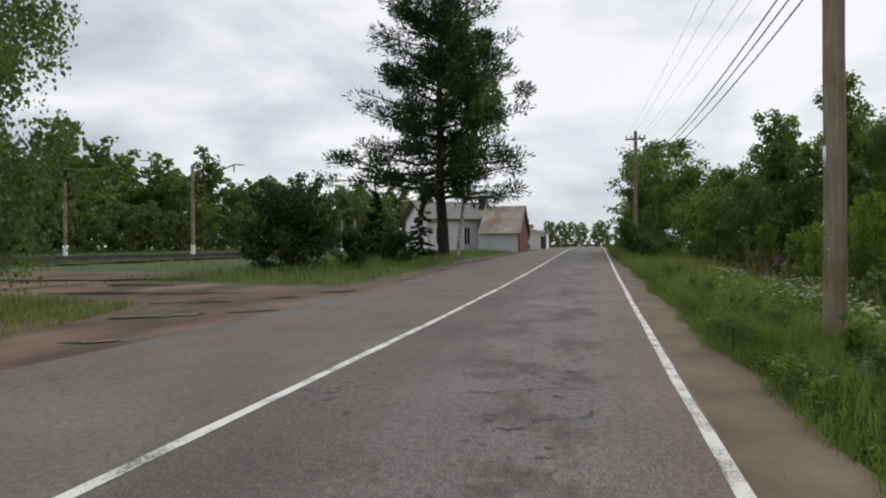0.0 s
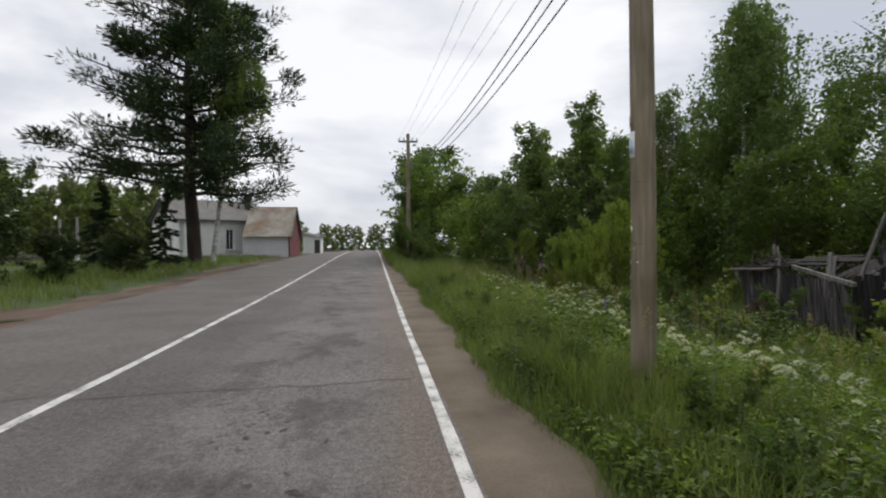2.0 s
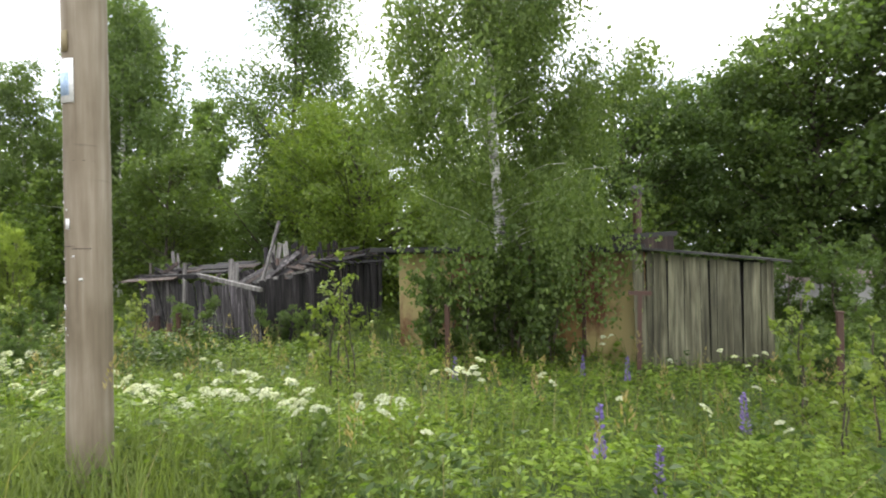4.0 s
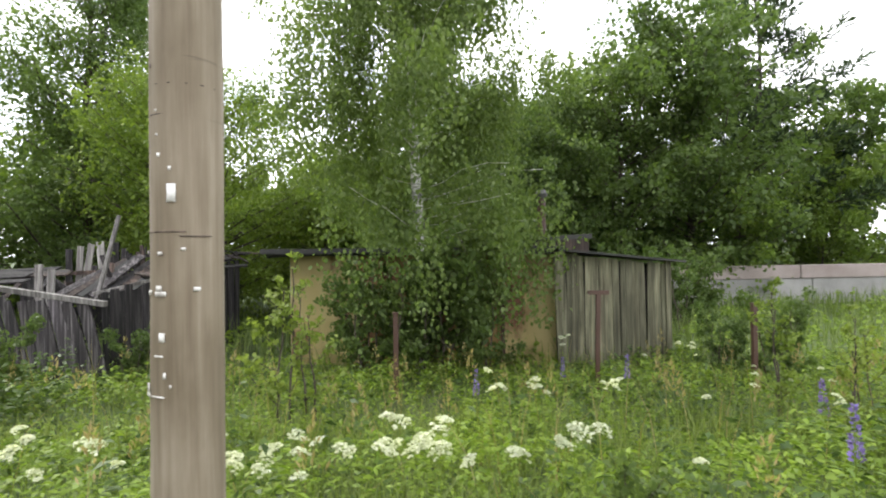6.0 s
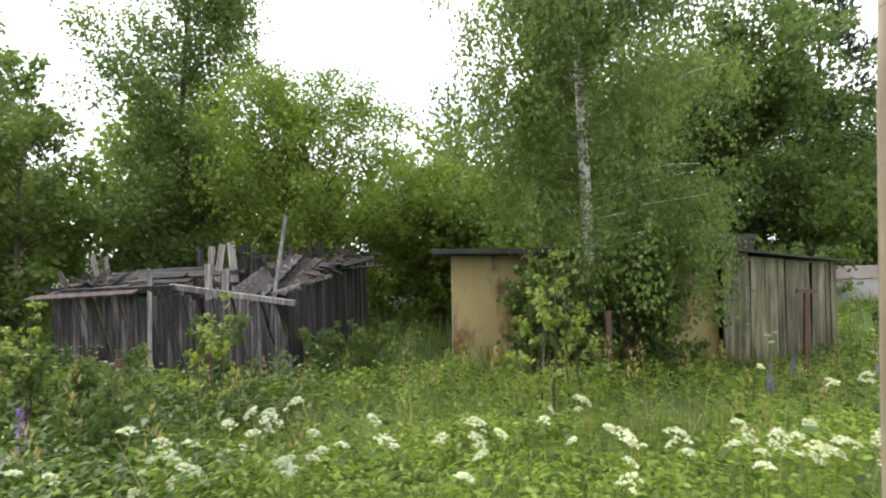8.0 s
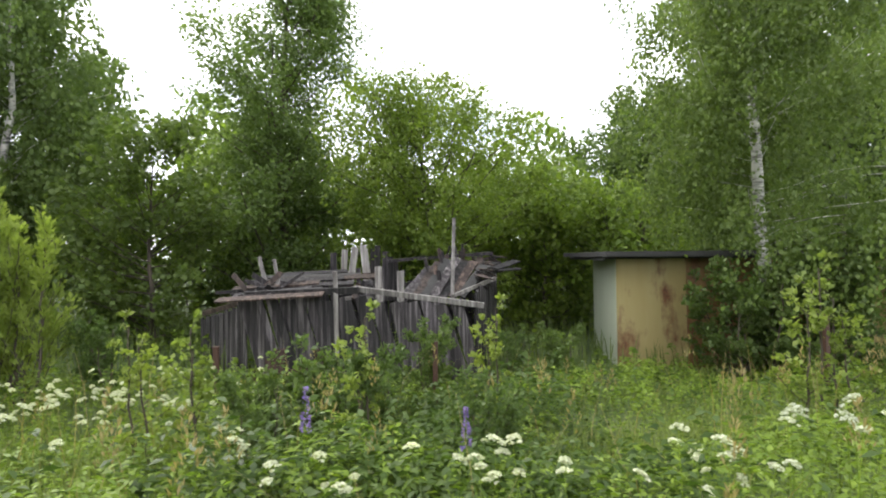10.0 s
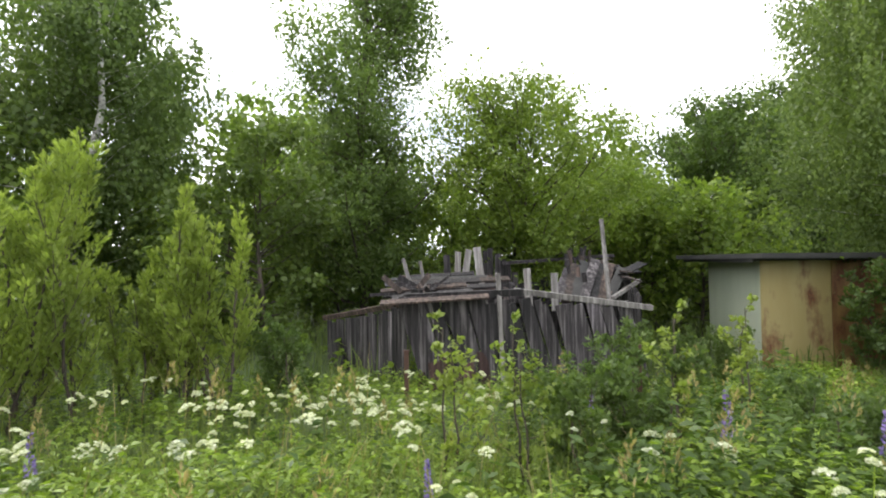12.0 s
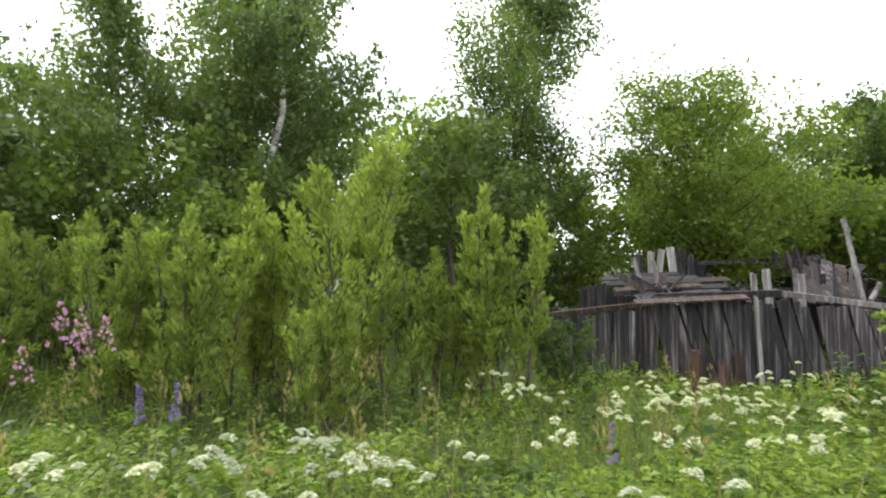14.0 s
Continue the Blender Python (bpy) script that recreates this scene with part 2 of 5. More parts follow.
PALEWOOD = old_wood("bleached_boards", (0.09, 0.082, 0.076), (0.235, 0.22, 0.205), (0.42, 0.4, 0.375), 0.35)
GREENWOOD = old_wood("greenish_planks", (0.046, 0.044, 0.027), (0.135, 0.13, 0.08), (0.24, 0.232, 0.152), 0.28)
YELLOW = rusty_paint("yellow_sheet", (0.30, 0.23, 0.085), (0.36, 0.295, 0.135), 0.52)
OCHRE = rusty_paint("rusted_ochre_sheet", (0.27, 0.165, 0.055), (0.2, 0.115, 0.045), 0.44)
RUST = rusty_paint("rust_brown", (0.075, 0.034, 0.022), (0.05, 0.025, 0.018), 0.62)
PALEGREEN = rusty_paint("pale_green_sheet", (0.36, 0.39, 0.3), (0.42, 0.45, 0.35), 0.7)
FELT = two_tone("roofing_felt", [(0.3, (0.02, 0.02, 0.02)), (0.7, (0.055, 0.053, 0.05))], 2.0, 0.9, 0.4, 40.0)
CONCRETE = two_tone("concrete", [(0.3, (0.2, 0.195, 0.185)), (0.7, (0.33, 0.32, 0.305))], 1.2, 0.9, 0.3, 40.0)
PINKCONCRETE = two_tone("pinkish_concrete", [(0.3, (0.24, 0.195, 0.18)), (0.7, (0.35, 0.295, 0.275))], 1.2, 0.9, 0.3, 40.0)
WHITEWALL = two_tone("whitewashed_wall", [(0.3, (0.74, 0.74, 0.73)), (0.7, (0.86, 0.86, 0.85))], 0.7, 0.9, 0.15, 14.0)
GREYBRICK = two_tone("grey_rendered_wall", [(0.3, (0.5, 0.51, 0.52)), (0.7, (0.62, 0.63, 0.64))], 0.7, 0.9, 0.2, 14.0)
RUSTROOF = two_tone("rust_streaked_roof", [(0.34, (0.2, 0.12, 0.07)), (0.5, (0.25, 0.215, 0.17)), (0.68, (0.36, 0.33, 0.29))], 0.8, 0.75, 0.2, 9.0, (1, 1, 0.25))
SLATEROOF = two_tone("grey_roof_sheet", [(0.3, (0.13, 0.125, 0.115)), (0.7, (0.21, 0.2, 0.185))], 0.8, 0.85, 0.2, 12.0)
REDBOARD = two_tone("dark_red_board", [(0.3, (0.13, 0.025, 0.03)), (0.7, (0.2, 0.045, 0.05))], 1.0, 0.8, 0.2, 20.0)
METAL = two_tone("galvanised", [(0.3, (0.2, 0.2, 0.2)), (0.7, (0.32, 0.32, 0.32))], 4.0, 0.5, 0.1, 30.0, metal=0.6)
DARKMETAL = two_tone("dark_steel", [(0.3, (0.03, 0.03, 0.032)), (0.7, (0.07, 0.068, 0.065))], 4.0, 0.6, 0.1, 30.0)
WHITEPAINT = two_tone("white_paint", [(0.3, (0.66, 0.66, 0.64)), (0.7, (0.8, 0.8, 0.78))], 6.0, 0.7, 0.1, 40.0)
PASTE = two_tone("old_paper_paste", [(0.35, (0.4, 0.38, 0.34)), (0.65, (0.74, 0.73, 0.7))], 30.0, 0.85, 0.2, 90.0)
BLUEPLATE = two_tone("faded_blue_print", [(0.3, (0.3, 0.42, 0.6)), (0.7, (0.42, 0.55, 0.72))], 30.0, 0.6, 0.05, 60.0)
GLASS, _n, _l, _b = material("dark_window_glass", 0.08)
_b.inputs["Base Color"].default_value = (0.03, 0.035, 0.04, 1)
WATER, _n, _l, _b = material("muddy_puddle", 0.04)
_b.inputs["Base Color"].default_value = (0.1, 0.085, 0.068, 1)
bump_node(_n, _l, _b, noise_node(_n, _l, 5.0, 3.0).outputs[0], 0.35, 0.05)

BIRCHLEAF = leaf_material("birch_leaf", (0.0693, 0.108, 0.0382), (0.137, 0.186, 0.0698))
WILLOWLEAF = leaf_material("willow_leaf", (0.0804, 0.128, 0.029), (0.158, 0.216, 0.0539))
DARKLEAF = leaf_material("alder_leaf", (0.0517, 0.084, 0.0301), (0.103, 0.146, 0.0514))
# Shade put into the colour: a darkened leaf for thicket, bushes and one birch.
THICKETLEAF = leaf_material("shaded_thicket_leaf", (0.019, 0.034, 0.012), (0.042, 0.064, 0.02), 0.22)
SAPLEAF = leaf_material("sapling_leaf", (0.138, 0.189, 0.0445), (0.244, 0.306, 0.085), 0.4)
YELLOWLEAF = leaf_material("yellowish_leaf", (0.128, 0.174, 0.04), (0.221, 0.272, 0.075), 0.4)
NEEDLE = leaf_material("pine_needle", (0.018, 0.036, 0.018), (0.045, 0.072, 0.034), 0.12, 0.6)
SPRUCE = leaf_material("spruce_needle", (0.016, 0.034, 0.018), (0.038, 0.062, 0.03), 0.1, 0.6)
GRASS = leaf_material("grass_blade", (0.0667, 0.0986, 0.0322), (0.161, 0.204, 0.069), 0.35)
DRYGRASS = leaf_material("seed_grass", (0.17, 0.14, 0.075), (0.29, 0.245, 0.15), 0.35)
WEED = leaf_material("weed_leaf", (0.0741, 0.13, 0.0209), (0.202, 0.276, 0.0462), 0.35)
DARKWEED = leaf_material("nettle_leaf", (0.028, 0.056, 0.014), (0.066, 0.105, 0.026), 0.3)
# Distance haze is mixed into this leaf colour: lightened and less saturated.
FARLEAF = leaf_material("hazed_far_leaf", (0.0733, 0.103, 0.0447), (0.139, 0.172, 0.0745))
PETAL = leaf_material("white_petal", (0.387, 0.413, 0.31), (0.619, 0.628, 0.55), 0.25, 0.7, 0.0)
LUPIN = leaf_material("lupin_petal", (0.11, 0.075, 0.3), (0.25, 0.19, 0.5), 0.25, 0.6, 0.1)
PINKPETAL = leaf_material("willowherb_petal", (0.3, 0.12, 0.32), (0.45, 0.25, 0.46), 0.25, 0.6, 0.1)
SEEDHEAD = leaf_material("lupin_seed", (0.2, 0.16, 0.1), (0.33, 0.28, 0.18), 0.2, 0.7, 0.1)

# ---- building blocks ----
BASE = {}


def smooth(a, b, v):
    t = np.clip((v - a) / (b - a), 0, 1)
    return t * t * (3 - 2 * t)


def rise(y):
    return 0.9 * smooth(5.0, 70.0, y)


def land(x, y):
    """Height of the ground."""
    x, y = np.asarray(x, float), np.asarray(y, float)
    bank = -0.03 * smooth(0.9, 1.6, x) - 0.27 * smooth(3.2, 6.5, x)
    left = 0.10 * smooth(-7.6, -9.5, x) * smooth(15, 18, y) * smooth(-17, -14, x)
    bumps = 0.035 * np.sin(x * 1.7 + 0.6 * y) * np.sin(y * 1.3 - 0.4 * x) * (smooth(1.7, 3.0, x) + smooth(-7.5, -9.5, x))
    return rise(y) - 0.02 + bank + left + bumps


def raw_mesh(name, verts, quads):
    me = bpy.data.meshes.new(name)
    verts, quads = np.asarray(verts, np.float32), np.asarray(quads, np.int32)
    me.vertices.add(len(verts))
    me.vertices.foreach_set("co", verts.ravel())
    me.loops.add(quads.size)
    me.loops.foreach_set("vertex_index", quads.ravel())
    me.polygons.add(len(quads))
    me.polygons.foreach_set("loop_start", np.arange(0, quads.size, quads.shape[1], dtype=np.int32))
    me.update(calc_edges=True)
    return me


def thing(name, place, label, category, group=""):
    e = new(name)
    e.empty_display_size = 0.1
    e.location = place
    BASE[e.name] = Vector(place)
    return tagged(e, label, category, group)


def put(name, me, mat, parent=None, label=""):
    """A mesh as an object, under its thing when one is given (its points count from the thing's base)."""
    ob = new(name, me)
    if mat and not me.materials:
        me.materials.append(mat)
    if parent:
        ob.parent = parent
        BASE[ob.name] = BASE[parent.name]
    return tagged(ob, label) if label else ob


def part(name, bm, mat, parent=None, label="", soft=False):
    """A bmesh in world metres, as one mesh object under a thing or a part."""
    if parent:
        bmesh.ops.translate(bm, verts=bm.verts, vec=-BASE[parent.name])
    bmesh.ops.recalc_face_normals(bm, faces=bm.faces)
    me = bpy.data.meshes.new(name)
    bm.to_mesh(me)
    bm.free()
    if soft:
        me.shade_smooth()
    return put(name, me, mat, parent, label)


def board(p, q, width, thick, facing=(0, 0, 1), bm=None, uneven=0.0, rng=None):
    """A sawn board from p to q, its broad side facing the given way."""
    bm = bm or bmesh.new()
    p, q, f = Vector(p), Vector(q), Vector(facing)
    way = (q - p).normalized()
    side = way.cross(f).normalized()
    f = side.cross(way)
    verts = []
    for c in (p, q):
        for a, b in ((-1, -1), (1, -1), (1, 1), (-1, 1)):
            off = Vector((0, 0, 0))
            if uneven and rng is not None:
                off = way * rng.uniform(-uneven, uneven) + side * rng.uniform(-uneven, uneven) * 0.3
            verts.append(bm.verts.new(c + side * a * width / 2 + f * b * thick / 2 + off))
    for ids in ((0, 1, 2, 3), (7, 6, 5, 4), (0, 4, 5, 1), (1, 5, 6, 2), (2, 6, 7, 3), (3, 7, 4, 0)):
        bm.faces.new([verts[i] for i in ids])
    return bm


def box(a, b, bm=None, bevel=0.0):
    bm = bm or bmesh.new()
    c, s = (Vector(a) + Vector(b)) / 2, Vector(b) - Vector(a)
    made = bmesh.ops.create_cube(bm, size=1.0, matrix=Matrix.Translation(c) @ Matrix.Diagonal((*s, 1)))
    if bevel:
        edges = list({e for v in made["verts"] for e in v.link_edges})
        bmesh.ops.bevel(bm, geom=edges, offset=bevel, segments=1, affect="EDGES")
    return bm


def tube_arrays(pts, radii, sides, verts, quads):
    """Adds a tube along the points to the lists of verts and quads."""
    pts = np.asarray(pts, float)
    start = len(verts)
    for k, p in enumerate(pts):
        d = pts[min(k + 1, len(pts) - 1)] - pts[max(k - 1, 0)]
        d = d / (np.linalg.norm(d) + 1e-9)
        a = np.cross(d, (0.31, 0.95, 0.02) if abs(d[1]) < 0.9 else (1.0, 0, 0))
        a /= np.linalg.norm(a) + 1e-9
        b = np.cross(d, a)
        for s in range(sides):
            w = 2 * math.pi * s / sides
            verts.append(p + radii[k] * (math.cos(w) * a + math.sin(w) * b))
    for k in range(len(pts) - 1):
        for s in range(sides):
            i, j = start + k * sides + s, start + k * sides + (s + 1) % sides
            quads.append((i, j, j + sides, i + sides))
    return verts, quads


def tube(name, pts, radii, sides, mat, parent=None, label=""):
    verts, quads = tube_arrays(pts, radii, sides, [], [])
    base = np.array(BASE[parent.name]) if parent else 0
    me = raw_mesh(name, np.array(verts) - base, quads)
    me.shade_smooth()
    return put(name, me, mat, parent, label)


def leaves(rng, centres, along, length, width, flat=0.0):
    """Diamond leaves at the centres, pointing along the given ways, as arrays of points and quads."""
    n = len(centres)
    along = along / (np.linalg.norm(along, axis=1, keepdims=True) + 1e-9)
    up = rng.normal(size=(n, 3))
    up[:, 2] += flat
    side = np.cross(along, up)
    side /= np.linalg.norm(side, axis=1, keepdims=True) + 1e-9
    size = rng.uniform(0.65, 1.3, (n, 1))
    fold = np.cross(side, along) * (0.12 * length) * size
    a, b = along * length * size, side * width * size * 0.5
    pts = np.stack([centres - a * 0.5, centres - a * 0.02 + b + fold, centres + a * 0.5, centres - a * 0.02 - b + fold], 1)
    return pts.reshape(-1, 3), np.arange(4 * n).reshape(-1, 4)


def tree_meshes(seed, height, spread, low, count, leaf, trunk_r, habit="round", lean=(0.0, 0.0), limbs=34, stems=1):
    """Trunk with limbs, and the crown's leaves, of a tree at the origin. habit: round, birch, tall, bush, pine, spruce."""
    rng = np.random.default_rng(seed)
    tv, tq, spots, ways, twigs = [], [], [], [], []
    for stem in range(stems):
        off = rng.normal(0, 0.12 * spread, 2) if stems > 1 else np.zeros(2)
        tilt = np.array(lean) + (rng.normal(0, 0.22 * spread, 2) if stems > 1 else 0)
        hts = height * (1.0 if stem == 0 else rng.uniform(0.75, 1.0))
        zs = np.linspace(0, 1, 9)
        wob = np.cumsum(rng.normal(0, 0.012 * height, (9, 2)), 0) * (zs[:, None] > 0)
        spine = np.c_[off[0] + tilt[0] * zs + wob[:, 0], off[1] + tilt[1] * zs + wob[:, 1], zs * hts * 0.96]
        tube_arrays(spine, trunk_r * (1 - 0.9 * zs) + 0.004, 8, tv, tq)
        for k in range(limbs // stems):
            f = low + (0.985 - low) * ((k + rng.uniform(0, 1)) / (limbs // stems))
            p = np.array([np.interp(f, zs, spine[:, c]) for c in range(3)])
            u = (f - low) / (1 - low)
            if habit == "round":
                reach, lift = spread * (0.55 + 0.75 * math.sin(math.pi * min(1, u * 0.85 + 0.12))) * 0.78, 0.25 + 0.7 * u
            elif habit == "birch":
                reach, lift = spread * (1.0 - 0.72 * u ** 1.6) * rng.uniform(0.75, 1.1) * (0.5 + 0.5 * min(1, u * 3.5)), 0.45 + 0.4 * u
            elif habit == "tall":
                reach, lift = spread * (0.62 - 0.3 * u**2) * rng.uniform(0.6, 1.25), 0.6 + 0.5 * u
            elif habit == "pine":
                reach, lift = spread * (1.0 - 0.62 * u ** 1.2) * rng.uniform(0.7, 1.12), 0.02 + 0.4 * u
            elif habit == "spruce":
                reach, lift = spread * (1.0 - 0.93 * u), -0.12 + 0.2 * u
            elif habit == "shoots":
                reach, lift = height * (0.34 - 0.2 * u) * rng.uniform(0.6, 1.25), rng.uniform(1.1, 2.4) + u
            else:
                reach, lift = spread * rng.uniform(0.55, 1.05) * (1 - 0.45 * u), 0.7 + 0.5 * u
            az = rng.uniform(0, 2 * math.pi) if habit != "pine" else k * 2.4 + rng.normal(0, 0.3)
            head = np.array([math.cos(az), math.sin(az), lift * rng.uniform(0.7, 1.3)])
            head /= np.linalg.norm(head)
            steps = np.linspace(0, 1, 5)[:, None]
            sag = np.array([0, 0, -0.16 * reach if habit in ("birch", "spruce") else 0.05 * reach])
            line = p + head * reach * steps + sag * steps**2 + np.cumsum(rng.normal(0, 0.03 * reach, (5, 3)), 0) * (steps > 0)
            r0 = trunk_r * (0.05 if habit == "birch" else 0.36) * (1 - 0.75 * f)
            tube_arrays(line, r0 * (1 - 0.85 * steps[:, 0]) + 0.003, 4, tv, tq)
            weight = max(0.15, reach / spread) if habit != "shoots" else 1.3
            for s in rng.uniform(0.25, 1.05, max(3, int(11 * weight))):
                c = np.array([np.interp(s, steps[:, 0], line[:, d]) for d in range(3)])
                twigs.append((c, head, u))
    for c, head, u in twigs:
        share = max(4, int(count / len(twigs) * rng.uniform(0.4, 1.6)))
        if habit == "birch":
            for strand in range(3):
                m = share // 3 + 1
                drop = rng.uniform(0.25, 1.0) * 0.17 * height * (0.5 + 0.6 * (1 - u))
                top = c + rng.normal(0, 0.085 * spread, 3) * (1, 1, 0.6)
                t = rng.uniform(0, 1, m)
                spots.append(top + np.c_[rng.normal(0, 0.035 * spread, (m, 2)) * (0.5 + t[:, None]), -t * drop + rng.normal(0, 0.03, m)])
                ways.append(np.c_[rng.normal(0, 0.6, (m, 2)), -np.ones(m)])
            continue
        ball = rng.normal(size=(share, 3))
        ball *= (rng.uniform(0, 1, (share, 1)) ** 0.4) / (np.linalg.norm(ball, axis=1, keepdims=True) + 1e-9)
        if habit == "pine":
            pts = c + rng.normal(0, 0.02 * spread, 3) + ball * np.array([0.12, 0.12, 0.085]) * spread
            w = ball + head * 0.5 + (0, 0, 0.35) + rng.normal(0, 0.3, (share, 3))
        elif habit == "shoots":
            pts, w = c + ball * (1, 1, 0.8) * 0.036 * height, ball * (1, 1, 0.5) + head * 0.7 + (0, 0, 0.4)
        elif habit == "spruce":
            pts, w = c + ball * np.array([0.13, 0.13, 0.06]) * spread, head + rng.normal(0, 0.6, (share, 3))
        else:
            rad = {"round": 0.175, "tall": 0.17, "bush": 0.15}[habit] * spread * rng.uniform(0.6, 1.25)
            pts = c + rng.normal(0, rad * 0.35, 3) + ball * (1, 1, 0.72) * rad
            w = ball * 0.8 + rng.normal(0, 0.6, (share, 3)) + ((0, 0, -0.3) if habit != "bush" else (0, 0, 0.5))
        spots.append(pts)
        ways.append(w)
    spots, ways = np.concatenate(spots), np.concatenate(ways)
    keep = spots[:, 2] > 0.02 * height
    pts, quads = leaves(rng, spots[keep], ways[keep], leaf[0], leaf[1], 1.2)
    trunk = raw_mesh("trunk", tv, tq)
    trunk.shade_smooth()
    return trunk, raw_mesh("crown", pts, quads)


def plant(name, meshes, bark, foliage, x, y, label, category, group="", scale=1.0, turn=0.0, tall=1.0, sunk=0.05):
    e = thing(name, (x, y, float(land(x, y)) - sunk), label, category, group)
    e.rotation_euler, e.scale = (0, 0, radians(turn)), (scale, scale, scale * tall)
    stems = put("trunk" if category == "tree" else "stem", meshes[0], bark, e)
    if category != "tree":
        tagged(stems, "many thin branching stems", kind="stuff")
    put("crown" if category == "tree" else "foliage", meshes[1], foliage, e)
    return e


# ---- ground, road, shoulder ----
def grid_sheet(name, xs, ys, height, mat):
    xx, yy = np.meshgrid(xs, ys)
    zz = height(xx, yy)
    nx = len(xs)
    i = np.arange((len(ys) - 1) * (nx - 1))
    a = (i // (nx - 1)) * nx + i % (nx - 1)
    me = raw_mesh(name, np.c_[xx.ravel(), yy.ravel(), zz.ravel()], np.stack([a, a + 1, a + nx + 1, a + nx], 1))
    me.shade_smooth()
    return put(name, me, mat)


gx = np.unique(np.r_[-1500, -700, -300, -150, np.arange(-90, -20, 4), np.arange(-20, 14, 0.5), np.arange(14, 60, 4), 60, 150, 300, 700, 1500])
gy = np.unique(np.r_[-1500, -600, -200, -80, np.arange(-40, -6, 4), np.arange(-6, 34, 0.5), np.arange(34, 130, 4), 130, 200, 400, 800, 1500])
ground = tagged(grid_sheet("ground", gx, gy, lambda x, y: land(x, y) - 0.03, SOIL), "grassy soil between road, yard and woods", "ground", kind="structure")

ry_ = np.unique(np.r_[np.arange(-40, 60, 0.5), np.arange(60, 140, 4)])


def strip(name, left, right, lift, mat, cols=9, ys=ry_, crown=0.0):
    """A long strip of surface along the road between two wavering edges."""
    l, r = np.array([left(v) for v in ys]), np.array([right(v) for v in ys])
    u = np.linspace(0, 1, cols)
    xx = l[:, None] + (r - l)[:, None] * u
    yy = np.repeat(ys[:, None], cols, 1)
    zz = rise(yy) + lift + crown * (1 - (2 * u - 1) ** 2)
    i = np.arange((len(ys) - 1) * (cols - 1))
    a = (i // (cols - 1)) * cols + i % (cols - 1)
    return put(name, raw_mesh(name, np.c_[xx.ravel(), yy.ravel(), zz.ravel()], np.stack([a, a + 1, a + cols + 1, a + cols], 1)), mat)


def wobble(v, k, size):
    return size * (math.sin(v * 0.9 + k) * 0.5 + math.sin(v * 2.3 + 2 * k) * 0.3 + math.sin(v * 5.1 + 3 * k) * 0.2)


EDGE, MIDDLE = 0.867, -2.82
road = tagged(strip("road", lambda v: -6.35 - 0.018 * min(max(v, 0), 28) + 0.02 * max(0, min(v - 34, 20)) + wobble(v, 1, 0.12), lambda v: 0.94 + wobble(v, 2, 0.03), 0.0, ASPHALT), "worn grey asphalt road with cracks and patches", "road", kind="structure")
shoulder = tagged(strip("shoulder", lambda v: 0.88, lambda v: 1.66 + wobble(v, 3, 0.16) - 0.5 * float(smooth(24, 40, v)), -0.012, SAND, 7), "sandy brown footpath beside the asphalt", "footpath", kind="structure")
for nm, cx, w in (("edge_line", EDGE, 0.105), ("centre_line", MIDDLE, 0.12)):
    ln = strip(nm, lambda v: cx - w / 2 + wobble(v, 5, 0.012), lambda v: cx + w / 2 + wobble(v, 6, 0.012), 0.004, PAINT, 2)
    ln.parent = road
    tagged(ln, "worn white painted line")
dirt = tagged(grid_sheet("dirt_yard", np.linspace(0, 1, 30), np.linspace(0, 1, 60), lambda x, y: x * 0, DIRT), "brown dirt yard with ruts beside the road", "yard", kind="structure")
co = np.zeros(len(dirt.data.vertices) * 3, np.float32)
dirt.data.vertices.foreach_get("co", co)
co = co.reshape(-1, 3)
dv = -12 + 74 * co[:, 1]
dr = -6.2 - 0.018 * np.maximum(dv, 0)
dl = -13.5 - 9.0 * smooth(2, 9, dv) - 10.0 * smooth(9, 13, dv) + 31.0 * smooth(15.4, 16.6, dv) * 0.79 + 0.25 * np.sin(dv * 1.9) - 1.2 * smooth(24, 40, dv)
dx = dr + (dl - dr) * co[:, 0]
co = np.c_[dx, dv, rise(dv) - 0.012 + 0.012 * np.sin(dx * 2.1 + dv) * np.sin(dv * 1.4)].astype(np.float32)
dirt.data.vertices.foreach_set("co", co.ravel())
dirt.data.update()

# ---- utility poles and wires ----
def pole(x, y, top, r0, r1):
    z0 = float(land(x, y)) - 0.1
    e = thing("utility_pole", (x, y, z0), "round weathered wooden utility pole on a grassy verge", "utility pole", "poles along the road")
    rng = np.random.default_rng(int(y))
    zs = np.linspace(z0, top, 24)
    u = (zs - z0) / (top - z0)
    tube("post", np.c_[x + 0.012 * np.sin(zs * 1.1), y + 0.012 * np.cos(zs * 0.8), zs], r0 + (r1 - r0) * u + rng.normal(0, 0.0012, 24), 20, POLEWOOD, e)
    bm = bmesh.new()
    bmesh.ops.create_cone(bm, cap_ends=True, segments=16, radius1=r1 * 1.05, radius2=0.01, depth=0.12, matrix=Matrix.Translation((x, y, top + 0.06)))
    part("cap", bm, POLEWOOD, e)
    for k, (z, half) in enumerate(((top - 0.45, 0.62),)):
        part("crossarm", box((x - half, y - 0.05, z - 0.05), (x + half, y + 0.05, z + 0.05), bevel=0.008), DARKWOOD, e)
        for dx in (-half + 0.06, -half + 0.36, half - 0.36, half - 0.06):
            bm = bmesh.new()
            bmesh.ops.create_cone(bm, cap_ends=True, segments=10, radius1=0.05, radius2=0.03, depth=0.15, matrix=Matrix.Translation((x + dx, y, z + 0.16)))
            part("insulator", bm, DARKMETAL, e)
    return e


POLES = [(2.87, 7.3, 6.85, 0.122, 0.108), (2.5, 36.5, 8.65, 0.14, 0.11)]
